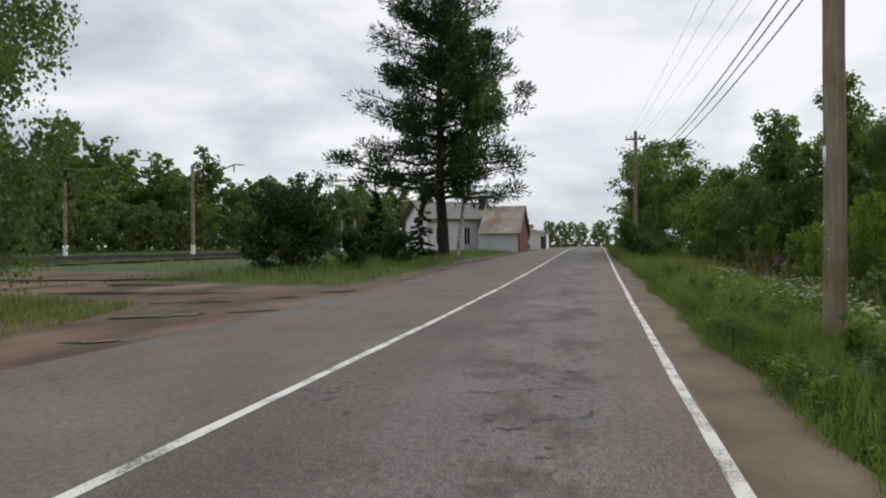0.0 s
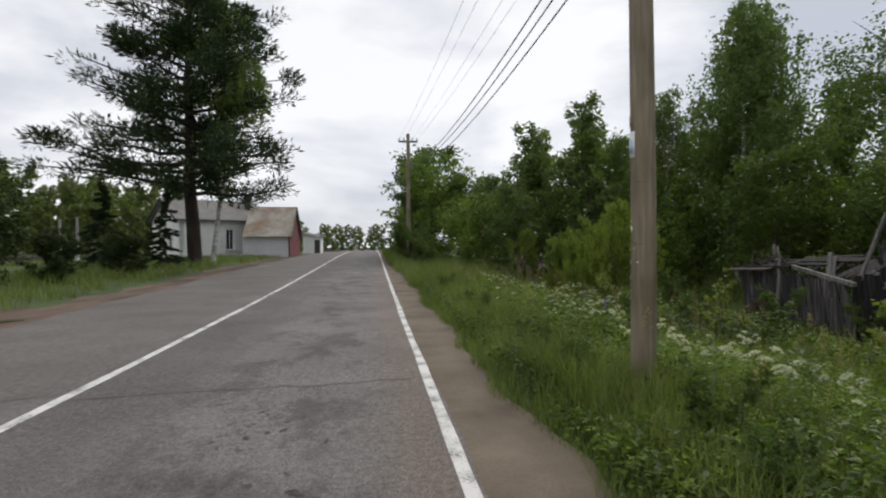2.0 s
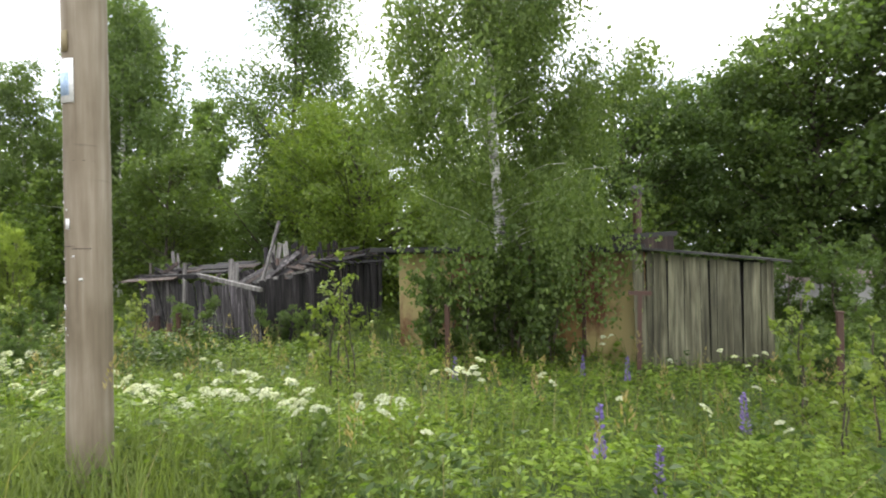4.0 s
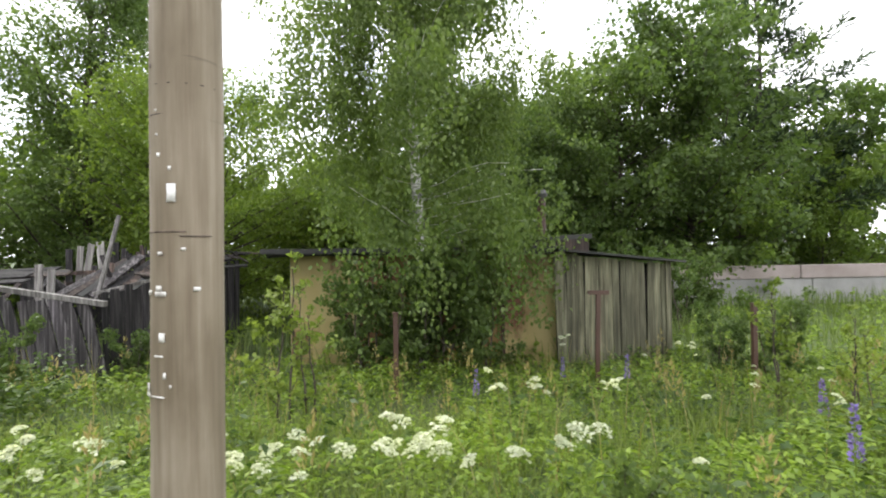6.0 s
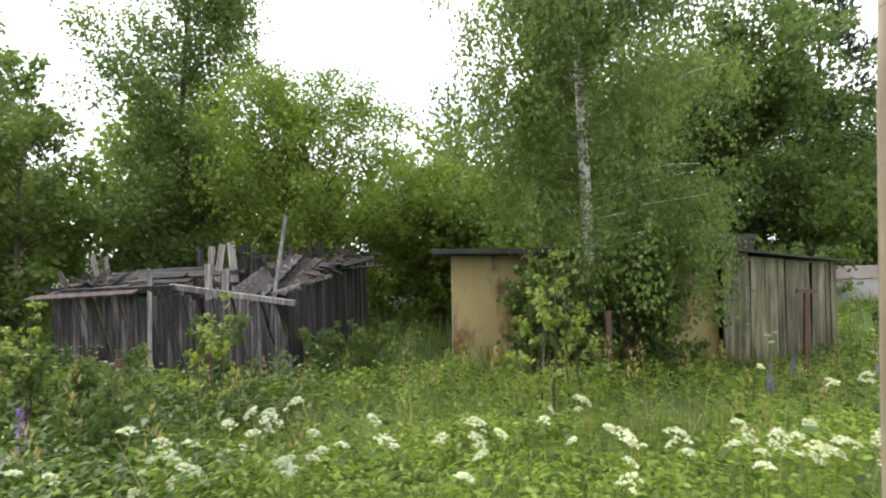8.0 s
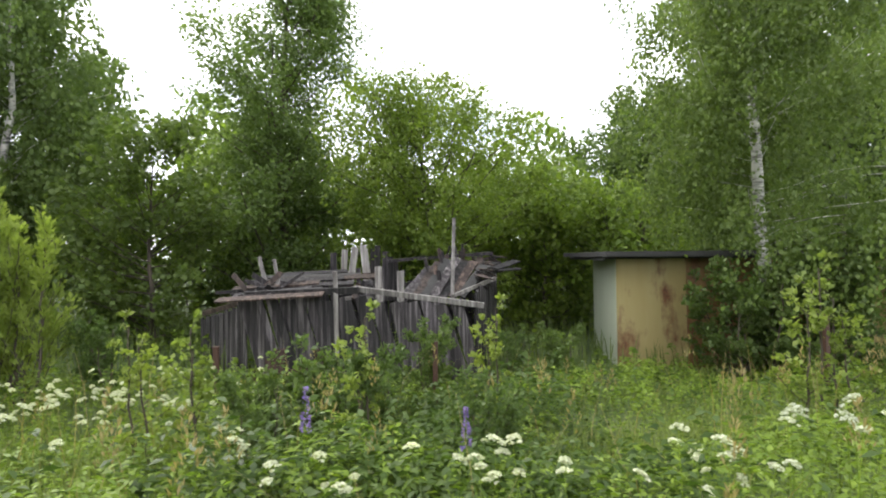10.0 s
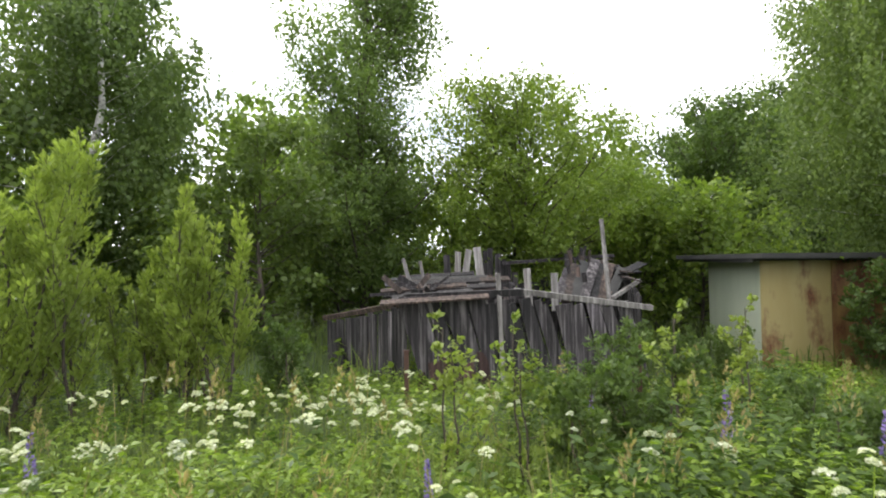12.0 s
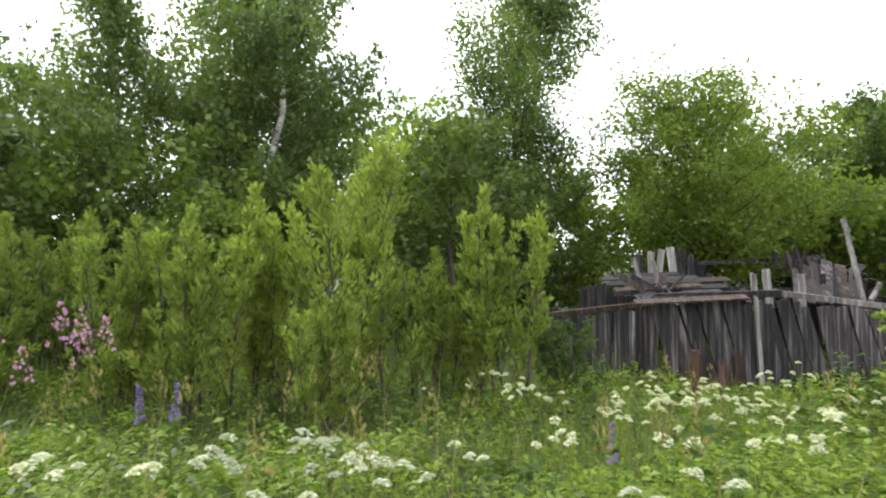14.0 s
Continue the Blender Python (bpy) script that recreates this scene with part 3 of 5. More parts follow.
pole_near, pole_far = [pole(*p) for p in POLES]


def wire(x0, z0, x1, z1, y0, y1, sag, r):
    t = np.linspace(0, 1, 30)
    pts = np.c_[x0 + (x1 - x0) * t, y0 + (y1 - y0) * t, z0 + (z1 - z0) * t - sag * 4 * t * (1 - t)]
    verts, quads = tube_arrays(pts, [r] * 30, 6, [], [])
    ob = put("overhead_wire", raw_mesh("overhead_wire", verts, quads), DARKMETAL)
    return tagged(ob, "thin dark overhead wire strung between the poles", "wire", "overhead wires")


for dx in (-0.56, -0.26, 0.26, 0.56):
    wire(2.86 + dx, 6.55, 2.5 + dx, 8.36, 7.3, 36.5, 0.25, 0.004)
for dx, dz in ((-0.02, 0.0), (0.17, 0.02), (0.22, -0.2)):
    wire(2.86 + dx, 5.35 + dz, 2.55 + dx, 6.75 + dz, 7.3, 36.5, 0.75, 0.012)

# marks, notice and holes on the near pole
px_, py_ = 2.87, 7.3


def pole_patch(name, z0, z1, a0, a1, mat, label, lift=0.0025, r=None):
    """A thin piece that follows the pole's round face; angles in degrees, 180 faces the road."""
    verts, quads = [], []
    n = 6
    for i in range(n + 1):
        a = radians(a0 + (a1 - a0) * i / n)
        for z in (z0, z1):
            rad = (r or (0.122 - 0.014 * (z + 0.15) / 7.0)) + lift
            verts.append((px_ + 0.012 * math.sin(z * 1.1) + rad * math.cos(a), py_ + 0.012 * math.cos(z * 0.8) + rad * math.sin(a), z))
    for i in range(n):
        quads.append((2 * i, 2 * i + 2, 2 * i + 3, 2 * i + 1))
    me = raw_mesh(name, np.array(verts) - np.array(BASE[pole_near.name]), quads)
    ob = put(name, me, mat, pole_near, label)
    so = ob.modifiers.new("thick", "SOLIDIFY")
    so.thickness, so.offset = 0.003, 1
    return ob


pole_patch("notice", 2.35, 2.6, 150, 205, WHITEPAINT, "weathered white paper notice")
pole_patch("notice_print", 2.39, 2.52, 158, 192, BLUEPLATE, "faded blue print", 0.006)
pole_patch("paper_scrap", 1.63, 1.69, 172, 185, WHITEPAINT, "torn white paper scrap")
pole_patch("old_scrap", 2.64, 2.76, 160, 190, SEEDHEAD, "yellowed paper scrap")
# height, angle, breadth in degrees and height of each scrap of old paste
for z, a, w, h in ((1.93, 150, 3, 0.008), (1.85, 152, 3, 0.007), (1.78, 154, 5, 0.012), (1.735, 174, 4, 0.012), (1.47, 193, 6, 0.01), (1.455, 156, 7, 0.012), (1.46, 122, 4, 0.012),
                   (1.32, 150, 20, 0.016), (1.335, 152, 10, 0.02), (1.325, 131, 8, 0.014), (1.335, 210, 10, 0.014), (1.17, 158, 9, 0.03), (1.12, 148, 16, 0.006), (1.05, 165, 4, 0.02),
                   (0.985, 118, 16, 0.012), (0.995, 122, 6, 0.034), (0.987, 140, 26, 0.005), (1.02, 175, 3, 0.01)):
    pole_patch("glue_mark", z, z + h, a, a + w, PASTE, "")
for z, a, w, h in ((2.08, 132, 4, 0.014), (1.92, 105, 60, 0.003), (2.02, 100, 150, 0.003), (1.53, 110, 90, 0.004), (1.515, 190, 50, 0.004)):
    pole_patch("drying_crack", z, z + h, a, a + w, BROWNWOOD, "", -0.0016)

# ---- collapsed plank shed ----
srng = np.random.default_rng(11)
GS = -0.36
shed = thing("plank_shed", (9.6, 12.4, GS), "collapsed grey weathered plank shed with broken roof boards", "shed")


def plank_wall(owner, a, b, top_a, top_b, low, step, mat, lean=0.0, ragged=0.03, thick=0.025, name="plank", sway=0.018, cover=0.955):
    """Upright planks side by side from a to b."""
    a, b = Vector((*a, 0)), Vector((*b, 0))
    long = (b - a).length
    way = (b - a).normalized()
    out = Vector((way.y, -way.x, 0))
    s = 0.0
    while s < long - 0.03:
        w = step * srng.uniform(0.72, 1.25)
        f = (s + w / 2) / long
        top = top_a + (top_b - top_a) * f + srng.uniform(-ragged, ragged)
        c = a + way * (s + w / 2) + out * srng.uniform(-0.012, 0.012)
        tilt = way * (lean + srng.normal(0, sway)) * (top - low)
        part(name, board(c + Vector((0, 0, low)) + tilt * 0, c + tilt + Vector((0, 0, top)), w * cover, thick, out, uneven=0.012, rng=srng), mat, owner)
        s += w


plank_wall(shed, (8.9, 14.06), (8.62, 10.88), 1.05, 0.9, GS, 0.14, GREYWOOD, lean=-0.27, ragged=0.05, sway=0.03)
for k in range(6):
    stick_y = 14.1 - 0.17 * k - 0.03 * (k % 2)
    part("foot_board", board((8.8, stick_y, GS), (8.83, stick_y + 0.06, 0.0 + 0.14 * (k % 3)), 0.15, 0.02, (-1, 0, 0), uneven=0.02, rng=srng), REDROT, shed, "reddish rotten board at the wall's foot")
plank_wall(shed, (10.83, 15.66), (8.99, 14.36), 0.52, 0.9, GS, 0.13, GREYWOOD)
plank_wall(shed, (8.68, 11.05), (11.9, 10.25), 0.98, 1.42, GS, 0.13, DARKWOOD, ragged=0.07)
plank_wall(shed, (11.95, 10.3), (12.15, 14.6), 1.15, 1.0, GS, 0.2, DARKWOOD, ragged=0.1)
part("floor", box((8.9, 11.2, GS), (11.8, 14.4, GS + 0.03)), DARKWOOD, shed, "dark earth floor")


def stick(name, p, q, w, t, mat, label="", facing=(1, 0, 0.1)):
    return part(name, board(p, q, w, t, facing, uneven=0.01, rng=srng), mat, shed, label)


# top rails, beams and uprights
stick("top_rail", (8.98, 14.35, 1.05), (8.78, 12.7, 1.1), 0.09, 0.07, DARKWOOD)
stick("beam", (8.92, 12.8, 1.12), (8.55, 10.95, 0.87), 0.075, 0.07, PALEWOOD, "bleached sloping beam")
stick("wing_rail", (10.95, 15.75, 0.58), (8.95, 14.3, 0.97), 0.08, 0.05, BROWNWOOD)
stick("prop", (8.72, 13.0, GS), (8.83, 13.04, 1.37), 0.06, 0.045, PALEWOOD, "bleached upright prop")
stick("raised_pole", (9.05, 11.35, 0.9), (9.53, 11.27, 2.17), 0.05, 0.045, PALEWOOD, "tall leaning bleached pole")
stick("outrigger", (8.95, 11.35, 0.98), (9.7, 10.6, 1.2), 0.05, 0.05, PALEWOOD)
for x, y, z, lean, w, top in ((9.45, 12.45, 0.8, 0.02, 0.11, 1.42), (9.2, 12.12, 0.8, 0.0, 0.1, 1.35), (9.7, 14.2, 1.0, 0.16, 0.06, 1.6), (9.6, 14.0, 1.0, 0.1, 0.05, 1.56)):
    stick("stub", (x, y, z), (x + 0.05, y + lean, top), w, 0.035, PALEWOOD, "bleached upright stub")
# what is left of the back gable
for y, d, w, top, mat in ((13.48, 0.02, 0.13, 1.68, GREYWOOD), (13.32, -0.05, 0.12, 1.74, PALEWOOD), (13.22, -0.16, 0.13, 1.78, PALEWOOD), (12.78, 0.12, 0.15, 1.82, PALEWOOD), (12.98, 0.03, 0.1, 1.35, GREYWOOD)):
    stick("gable_board", (11.85, y, 0.7), (11.9, y + d, top), w, 0.025, mat)
for k in range(7):
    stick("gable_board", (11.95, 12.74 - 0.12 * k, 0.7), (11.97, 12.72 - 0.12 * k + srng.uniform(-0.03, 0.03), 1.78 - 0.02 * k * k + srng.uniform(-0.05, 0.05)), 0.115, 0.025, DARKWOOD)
stick("gable_rail", (11.83, 13.55, 1.2), (11.85, 12.6, 1.24), 0.07, 0.03, BROWNWOOD)
stick("gable_rail", (11.83, 13.5, 1.0), (11.85, 12.6, 0.98), 0.07, 0.03, BROWNWOOD)
stick("ridge_pole", (11.8, 12.4, 1.5), (11.2, 10.4, 1.62), 0.06, 0.06, DARKWOOD)
# sagging roof over the far half, boards lengthwise and overlapping
for k in range(13):
    x = 8.78 + 0.2 * k
    sag = 0.05 * math.sin(k * 1.9)
    stick("roof_board", (x, 14.72 - 0.02 * k + srng.uniform(-0.25, 0.12), 0.99 + 0.025 * k + 0.4 * sag), (x + srng.uniform(-0.07, 0.07), 12.95 + srng.uniform(-0.4, 0.5), 1.06 + 0.02 * k + sag), srng.uniform(0.15, 0.24), 0.024, [BROWNWOOD, DARKWOOD, FELT, DARKWOOD][k % 4], facing=(-0.25, 0, 1))
# a tipped piece of boarding and the fallen roof at its back
for k in range(7):
    y = 11.95 - 0.15 * k
    stick("roof_board", (9.3 + 0.03 * k, y + 0.14, 0.93), (10.15 + srng.uniform(-0.12, 0.06), y - 0.32, 1.5 + srng.uniform(-0.1, 0.06) - 0.02 * abs(k - 3)), 0.15, 0.024, [DARKWOOD, BROWNWOOD, FELT, GREYWOOD][k % 4], facing=(-0.6, 0, 0.8))
for k in range(12):
    p = Vector((10.4 + 0.12 * k, 10.55 + srng.uniform(-0.3, 0.5), 1.28 + 0.02 * k + srng.uniform(-0.12, 0.08)))
    stick("roof_board", p, p + Vector((srng.uniform(0.2, 0.8), srng.uniform(-0.55, 0.1), srng.uniform(0.0, 0.22))), srng.uniform(0.09, 0.19), 0.024, [DARKWOOD, BROWNWOOD][k % 2], facing=(-0.3, 0, 1))
# ragged strips of rotten roofing hanging over the dark side wall
for k in range(34):
    f = (k + srng.uniform(0, 1)) / 34
    p = Vector((9.3 + 2.9 * f, 10.98 - 0.72 * f, 1.2 + 0.38 * f + srng.uniform(-0.02, 0.08)))
    q = p + Vector((srng.uniform(0.05, 0.35), srng.uniform(-0.32, -0.12), srng.uniform(-0.22, 0.06)))
    stick("roof_strip", p, q, srng.uniform(0.04, 0.12), 0.018, [BROWNWOOD, DARKWOOD, DARKWOOD][k % 3], facing=(-0.2, -0.3, 1))
for k in range(16):
    p = Vector((9.7 + 0.12 * k, 11.5 - 0.035 * k + srng.uniform(-0.2, 0.3), 1.12 + 0.028 * k))
    stick("rafter_stub", p, p + Vector((srng.uniform(-0.1, 0.1), srng.uniform(-0.1, 0.1), srng.uniform(0.18, 0.42))), srng.uniform(0.03, 0.07), 0.03, [DARKWOOD, BROWNWOOD, GREYWOOD][k % 3])
# broken laths and splinters
for k in range(18):
    p = Vector((srng.uniform(9.1, 9.8), srng.uniform(13.75, 14.45), 1.02 + srng.uniform(0, 0.14)))
    q = p + Vector((srng.uniform(-0.3, 0.3), srng.uniform(-0.4, 0.5), srng.uniform(-0.04, 0.26)))
    stick("broken_lath", p, q, srng.uniform(0.03, 0.09), 0.022, [BROWNWOOD, DARKWOOD, GREYWOOD][k % 3])
for k in range(20):
    p = Vector((srng.uniform(9.0, 10.6), srng.uniform(11.1, 12.9), 0.9 + srng.uniform(0, 0.16)))
    q = p + Vector((srng.uniform(-0.3, 0.6), srng.uniform(-0.5, 0.5), srng.uniform(-0.1, 0.22)))
    stick("broken_lath", p, q, srng.uniform(0.03, 0.1), 0.022, [DARKWOOD, BROWNWOOD, DARKWOOD, GREYWOOD][k % 4])

shed.location += Vector((0.12, -0.14, -0.085))

# ---- painted steel garage ----
box_shed = thing("steel_garage", (10.5, 6.6, GS), "low rusty yellow steel garage with black felt roof", "garage")
FY = (9.69, 8.70, 9.25, 4.50)


def front_at(y):
    return FY[2] + (FY[0] - FY[2]) * (y - FY[3]) / (FY[1] - FY[3])


def sheet(name, y0, y1, z0, z1, mat, label="", proud=0.0):
    return part(name, board((front_at(y0) - proud, y0, (z0 + z1) / 2), (front_at(y1) - proud, y1, (z0 + z1) / 2), z1 - z0, 0.02, (-1, 0.1, 0)), mat, box_shed, label)


sheet("wall_sheet", 7.55, 8.70, GS, 1.5, YELLOW, "yellow painted sheet, rust at the foot")
sheet("wall_sheet", 5.35, 7.55, GS, 1.5, OCHRE, "heavily rusted ochre sheet")
sheet("wall_sheet", 4.50, 5.35, GS, 1.45, YELLOW, "yellow painted sheet, rust at the foot")
sheet("seam_strip", 7.53, 7.60, GS, 1.5, OCHRE, "", 0.02)
sheet("seam_strip", 5.30, 5.36, GS, 1.45, RUST, "", 0.02)
part("side_wall", board((9.7, 8.7, (GS + 1.5) / 2), (11.65, 8.39, (GS + 1.5) / 2), 1.5 - GS, 0.02, (0.15, 1, 0)), PALEGREEN, box_shed, "pale green painted side")
part("back_wall", box((11.55, 4.4, GS), (11.65, 8.36, 1.45)), OCHRE, box_shed)
part("roof", board((10.55, 8.98, 1.565), (10.35, 4.35, 1.54), 2.75, 0.08, (0, 0, 1)), FELT, box_shed, "black roofing felt slab")
part("roof_edge", board((9.42, 9.0, 1.515), (9.02, 4.35, 1.50), 0.06, 0.05, (-1, 0, 0)), FELT, box_shed)
part("roof_edge", board((9.42, 8.99, 1.51), (11.8, 8.8, 1.52), 0.09, 0.04, (0, 1, 0)), FELT, box_shed)
bm = bmesh.new()
bmesh.ops.create_cone(bm, cap_ends=True, segments=14, radius1=0.075, radius2=0.068, depth=0.84, matrix=Matrix.Translation((10.0, 4.52, 1.98)))
stack = part("flue_pipe", bm, RUST, box_shed, "rusty flue pipe with a dark cap")
bm = bmesh.new()
bmesh.ops.create_cone(bm, cap_ends=True, segments=14, radius1=0.085, radius2=0.115, depth=0.08, matrix=Matrix.Translation((10.0, 4.52, 2.44)))
bmesh.ops.create_cone(bm, cap_ends=True, segments=14, radius1=0.12, radius2=0.06, depth=0.07, matrix=Matrix.Translation((10.0, 4.52, 2.515)))
part("flue_cap", bm, DARKMETAL, stack)
part("roof_flap", board((9.8, 4.95, 1.69), (9.8, 3.97, 1.73), 1.5, 0.07, (0, 0, 1)), FELT, box_shed, "raised dark felt edge")
part("fascia", board((9.07, 4.9, 1.57), (9.07, 4.02, 1.585), 0.23, 0.03, (-1, 0, 0)), BROWNWOOD, box_shed, "rotten brown fascia board")

box_shed.location += Vector((0.03, -0.2, -0.085))

# ---- greenish plank lean-to ----
lean_to = thing("lean_to_shed", (9.9, 3.7, GS), "greenish grey plank lean-to with a thin felt roof", "shed")
plank_wall(lean_to, (9.22, 4.46), (9.15, 2.9), 1.46, 1.28, GS, 0.105, GREENWOOD, ragged=0.012, sway=0.009, cover=0.955)
part("lining", box((9.24, 2.95, GS), (9.26, 4.44, 1.25)), DARKWOOD, lean_to)
plank_wall(lean_to, (9.17, 2.88), (10.6, 2.8), 1.26, 1.3, GS, 0.16, GREYWOOD, ragged=0.012)
part("back_wall", box((10.6, 2.8, GS), (10.65, 4.45, 1.3)), DARKWOOD, lean_to)
part("jamb", board((9.2, 4.5, GS), (9.16, 4.56, 1.5), 0.16, 0.05, (-1, 0, 0)), GREENWOOD, lean_to)
part("corner_post", box((9.1, 2.84, GS), (9.17, 2.92, 1.33)), GREENWOOD, lean_to)
part("roof", board((9.85, 4.6, 1.53), (9.85, 2.65, 1.32), 1.7, 0.03, (0, 0, 1)), FELT, lean_to, "thin black felt roof")

lean_to.location += Vector((-0.16, -0.24, -0.085))

# ---- concrete wall and rusty posts ----
cw = thing("concrete_wall", (17.0, -6, GS), "low weathered concrete wall with a pinkish top beam", "wall")
for k in range(6):
    y = -14.5 + 2.9 * k
    part("panel", box((16.95, y, GS), (17.12, y + 2.87, 0.42), bevel=0.015), CONCRETE, cw)
    part("coping", box((16.9, y + 0.4, 0.43), (17.17, y + 3.27, 0.84), bevel=0.02), PINKCONCRETE, cw, "pinkish weathered coping beam")
for x, y, h in ((7.42, 2.3, 1.0), (7.5, 6.75, 0.95), (7.5, 11.55, 0.72), (7.9, 14.2, 0.62)):
    e = thing("fence_post", (x, y, GS), "rusty steel fence post standing in tall weeds", "post", "rusty fence posts")
    z0 = float(land(x, y)) - 0.1
    part("shaft", box((x - 0.03, y - 0.03, z0), (x + 0.03, y + 0.03, z0 + h + 0.15), bevel=0.006), RUST, e)
    part("cap", box((x - 0.036, y - 0.036, z0 + h + 0.15), (x + 0.036, y + 0.036, z0 + h + 0.165)), RUST, e)

def tee_post(x, y, top):
    """A thin rusty stake with a short bar across its head."""
    e = thing("tee_post", (x, y, float(land(x, y)) - 0.1), "rusty steel stake with a short crossbar", "post")
    z0 = float(land(x, y)) - 0.1
    part("shaft", board((x, y + 0.03, z0), (x, y, top), 0.05, 0.04, (-1, 0, 0)), RUST, e)
    part("crossbar", board((x - 0.01, y - 0.13, top + 0.015), (x - 0.01, y + 0.13, top + 0.02), 0.03, 0.05, (0, 0, 1)), RUST, e)


tee_post(7.39, 4.28, 0.9)

# ---- trees beyond the verge ----
T_BIRCH = tree_meshes(1, 9.4, 2.8, 0.17, 92000, (0.066, 0.048), 0.11, "birch", limbs=84)
plant("birch_tree", T_BIRCH, BIRCH, BIRCHLEAF, 9.0, 6.43, "tall weeping birch with white bark before the garage", "tree", "birches")
T_TALL = tree_meshes(2, 11.8, 4.5, 0.06, 54000, (0.1, 0.075), 0.12, "tall", limbs=84)
plant("aspen_tree", T_TALL, BARK, BIRCHLEAF, 15.55, 15.45, "tall narrow green aspen behind the plank shed", "tree", "aspens")
T_BIG = tree_meshes(3, 12.0, 3.3, 0.12, 27000, (0.126, 0.097), 0.13, "birch", limbs=84)
plant("birch_tree", T_BIG, BIRCH, BIRCHLEAF, 15.8, 22.6, "tall birch with slender pale trunk in the thicket", "tree", "birches")
plant("birch_tree", T_BIG, BIRCH, BIRCHLEAF, 14.0, 21.0, "tall birch with slender pale trunk in the thicket", "tree", "birches", 0.92, 140)
plant("birch_tree", T_BIG, BIRCH, BIRCHLEAF, 12.9, 24.0, "tall birch with slender pale trunk in the thicket", "tree", "birches", 0.72, 250)
plant("birch_tree", T_BIG, BIRCH, BIRCHLEAF, 12.2, 27.2, "young birch with slender pale trunk in the thicket", "tree", "birches", 0.6, 70)
T_WIL = tree_meshes(4, 5.2, 2.75, 0.05, 42000, (0.085, 0.058), 0.1, "round", limbs=84)
plant("willow_tree", T_WIL, BARK, WILLOWLEAF, 13.75, 11.3, "rounded bright green willow behind the shed", "tree", "willows", 1.02)
plant("willow_tree", T_WIL, BARK, WILLOWLEAF, 16.4, 8.8, "rounded bright green willow behind the shed", "tree", "willows", 0.78, 120)
T_ALD = tree_meshes(5, 7.0, 2.9, 0.05, 27000, (0.127, 0.1), 0.12, "round", limbs=76)
plant("alder_tree", T_ALD, BARK, DARKLEAF, 18.9, -2.9, "dense dark green broadleaf tree behind the concrete wall", "tree", "alders", 1.34)
plant("alder_tree", T_ALD, BARK, DARKLEAF, 18.2, 2.3, "dense dark green broadleaf tree behind the lean-to", "tree", "alders", 0.88, 80)
plant("alder_tree", T_ALD, BARK, DARKLEAF, 16.8, 4.8, "dense dark green broadleaf tree behind the garage", "tree", "alders", 0.86, 200)
plant("alder_tree", T_ALD, BARK, DARKLEAF, 18.4, -0.3, "dense dark green broadleaf tree behind the lean-to", "tree", "alders", 1.08, 300)
T_PIN = tree_meshes(6, 17.0, 5.2, 0.16, 14000, (0.42, 0.1), 0.24, "pine", limbs=62)
T_MID = tree_meshes(15, 7.4, 3.0, 0.04, 6600, (0.205, 0.155), 0.1, "round", limbs=46)
T_MID2 = tree_meshes(16, 5.2, 2.7, 0.03, 3500, (0.22, 0.165), 0.08, "round", limbs=38)
T_MID3 = tree_meshes(17, 9.6, 2.6, 0.05, 6500, (0.2, 0.15), 0.1, "tall", limbs=46)
plant("pine_tree", T_PIN, PINEBARK, NEEDLE, 21.5, -8.0, "dark pine rising behind the alders", "tree", "pines", 0.8)
brng = np.random.default_rng(21)
for k, (x, y, s) in enumerate(((12.2, 16.9, 0.7), (20, 8, 0.95), (21, 12, 0.72), (19, 15.5, 0.8), (22, 18, 1.1), (20, 22, 1.2), (23, 4, 1.0), (22.5, 0, 1.15), (24, -6, 1.3), (23, -9, 1.3), (21.5, -10.5, 1.0), (24, 27, 1.4), (19, 30, 1.2), (25, 14, 0.8), (26, 8, 0.8), (22, -12, 1.3), (28, 20, 1.4), (13, 30, 1.0), (14, 35, 1.15), (19, 38, 1.3))):
    src = (T_MID, T_MID2, T_MID3)[k % 3]
    plant("forest_tree", src, BARK, (DARKLEAF, WILLOWLEAF, BIRCHLEAF)[k % 3], x, y, "green broadleaf tree at the edge of the wood", "tree", "wood beyond the sheds", s * (0.85, 1.15, 0.75)[k % 3], float(brng.uniform(0, 360)))

for k in range(22):
    x, y = 15.0 + 1.6 * math.sin(k * 2.3) + (4.2 if k < 6 else 0), -8 + 2.0 * k
    plant("forest_bush", T_MID2, BARK, (DARKLEAF, WILLOWLEAF)[k % 2], x, y, "green undergrowth at the edge of the wood", "shrub", "undergrowth beyond the sheds", 0.55 + 0.12 * math.sin(k), 47.0 * k)

for k, (x, y, s) in enumerate(((20.5, -6, 0.9), (20.5, -3.2, 0.85), (21.5, -0.8, 0.9), (20.5, 1.4, 0.8), (19.8, -9, 0.8), (13.6, 7.2, 0.6), (13.8, 8.6, 0.55), (18.0, 12.5, 0.7), (17.5, 7.0, 0.7), (18.2, 14.6, 0.85), (17.6, 16.8, 0.85), (19.0, 10.4, 0.8))):
    plant("forest_bush", T_MID2, BARK, WILLOWLEAF if k in (5, 6, 8) else DARKLEAF, x, y, "green undergrowth at the edge of the wood", "shrub", "undergrowth beyond the sheds", s, 61.0 * k)

for x, y, s in ((13.2, 22.3, 0.75), (11.6, 24.2, 0.7), (11.0, 21.3, 0.5), (17.0, 18.0, 0.8)):
    plant("forest_bush", T_MID2, BARK, DARKLEAF, x, y, "green undergrowth in the birch thicket", "shrub", "undergrowth beyond the sheds", s, 37.0 * x)

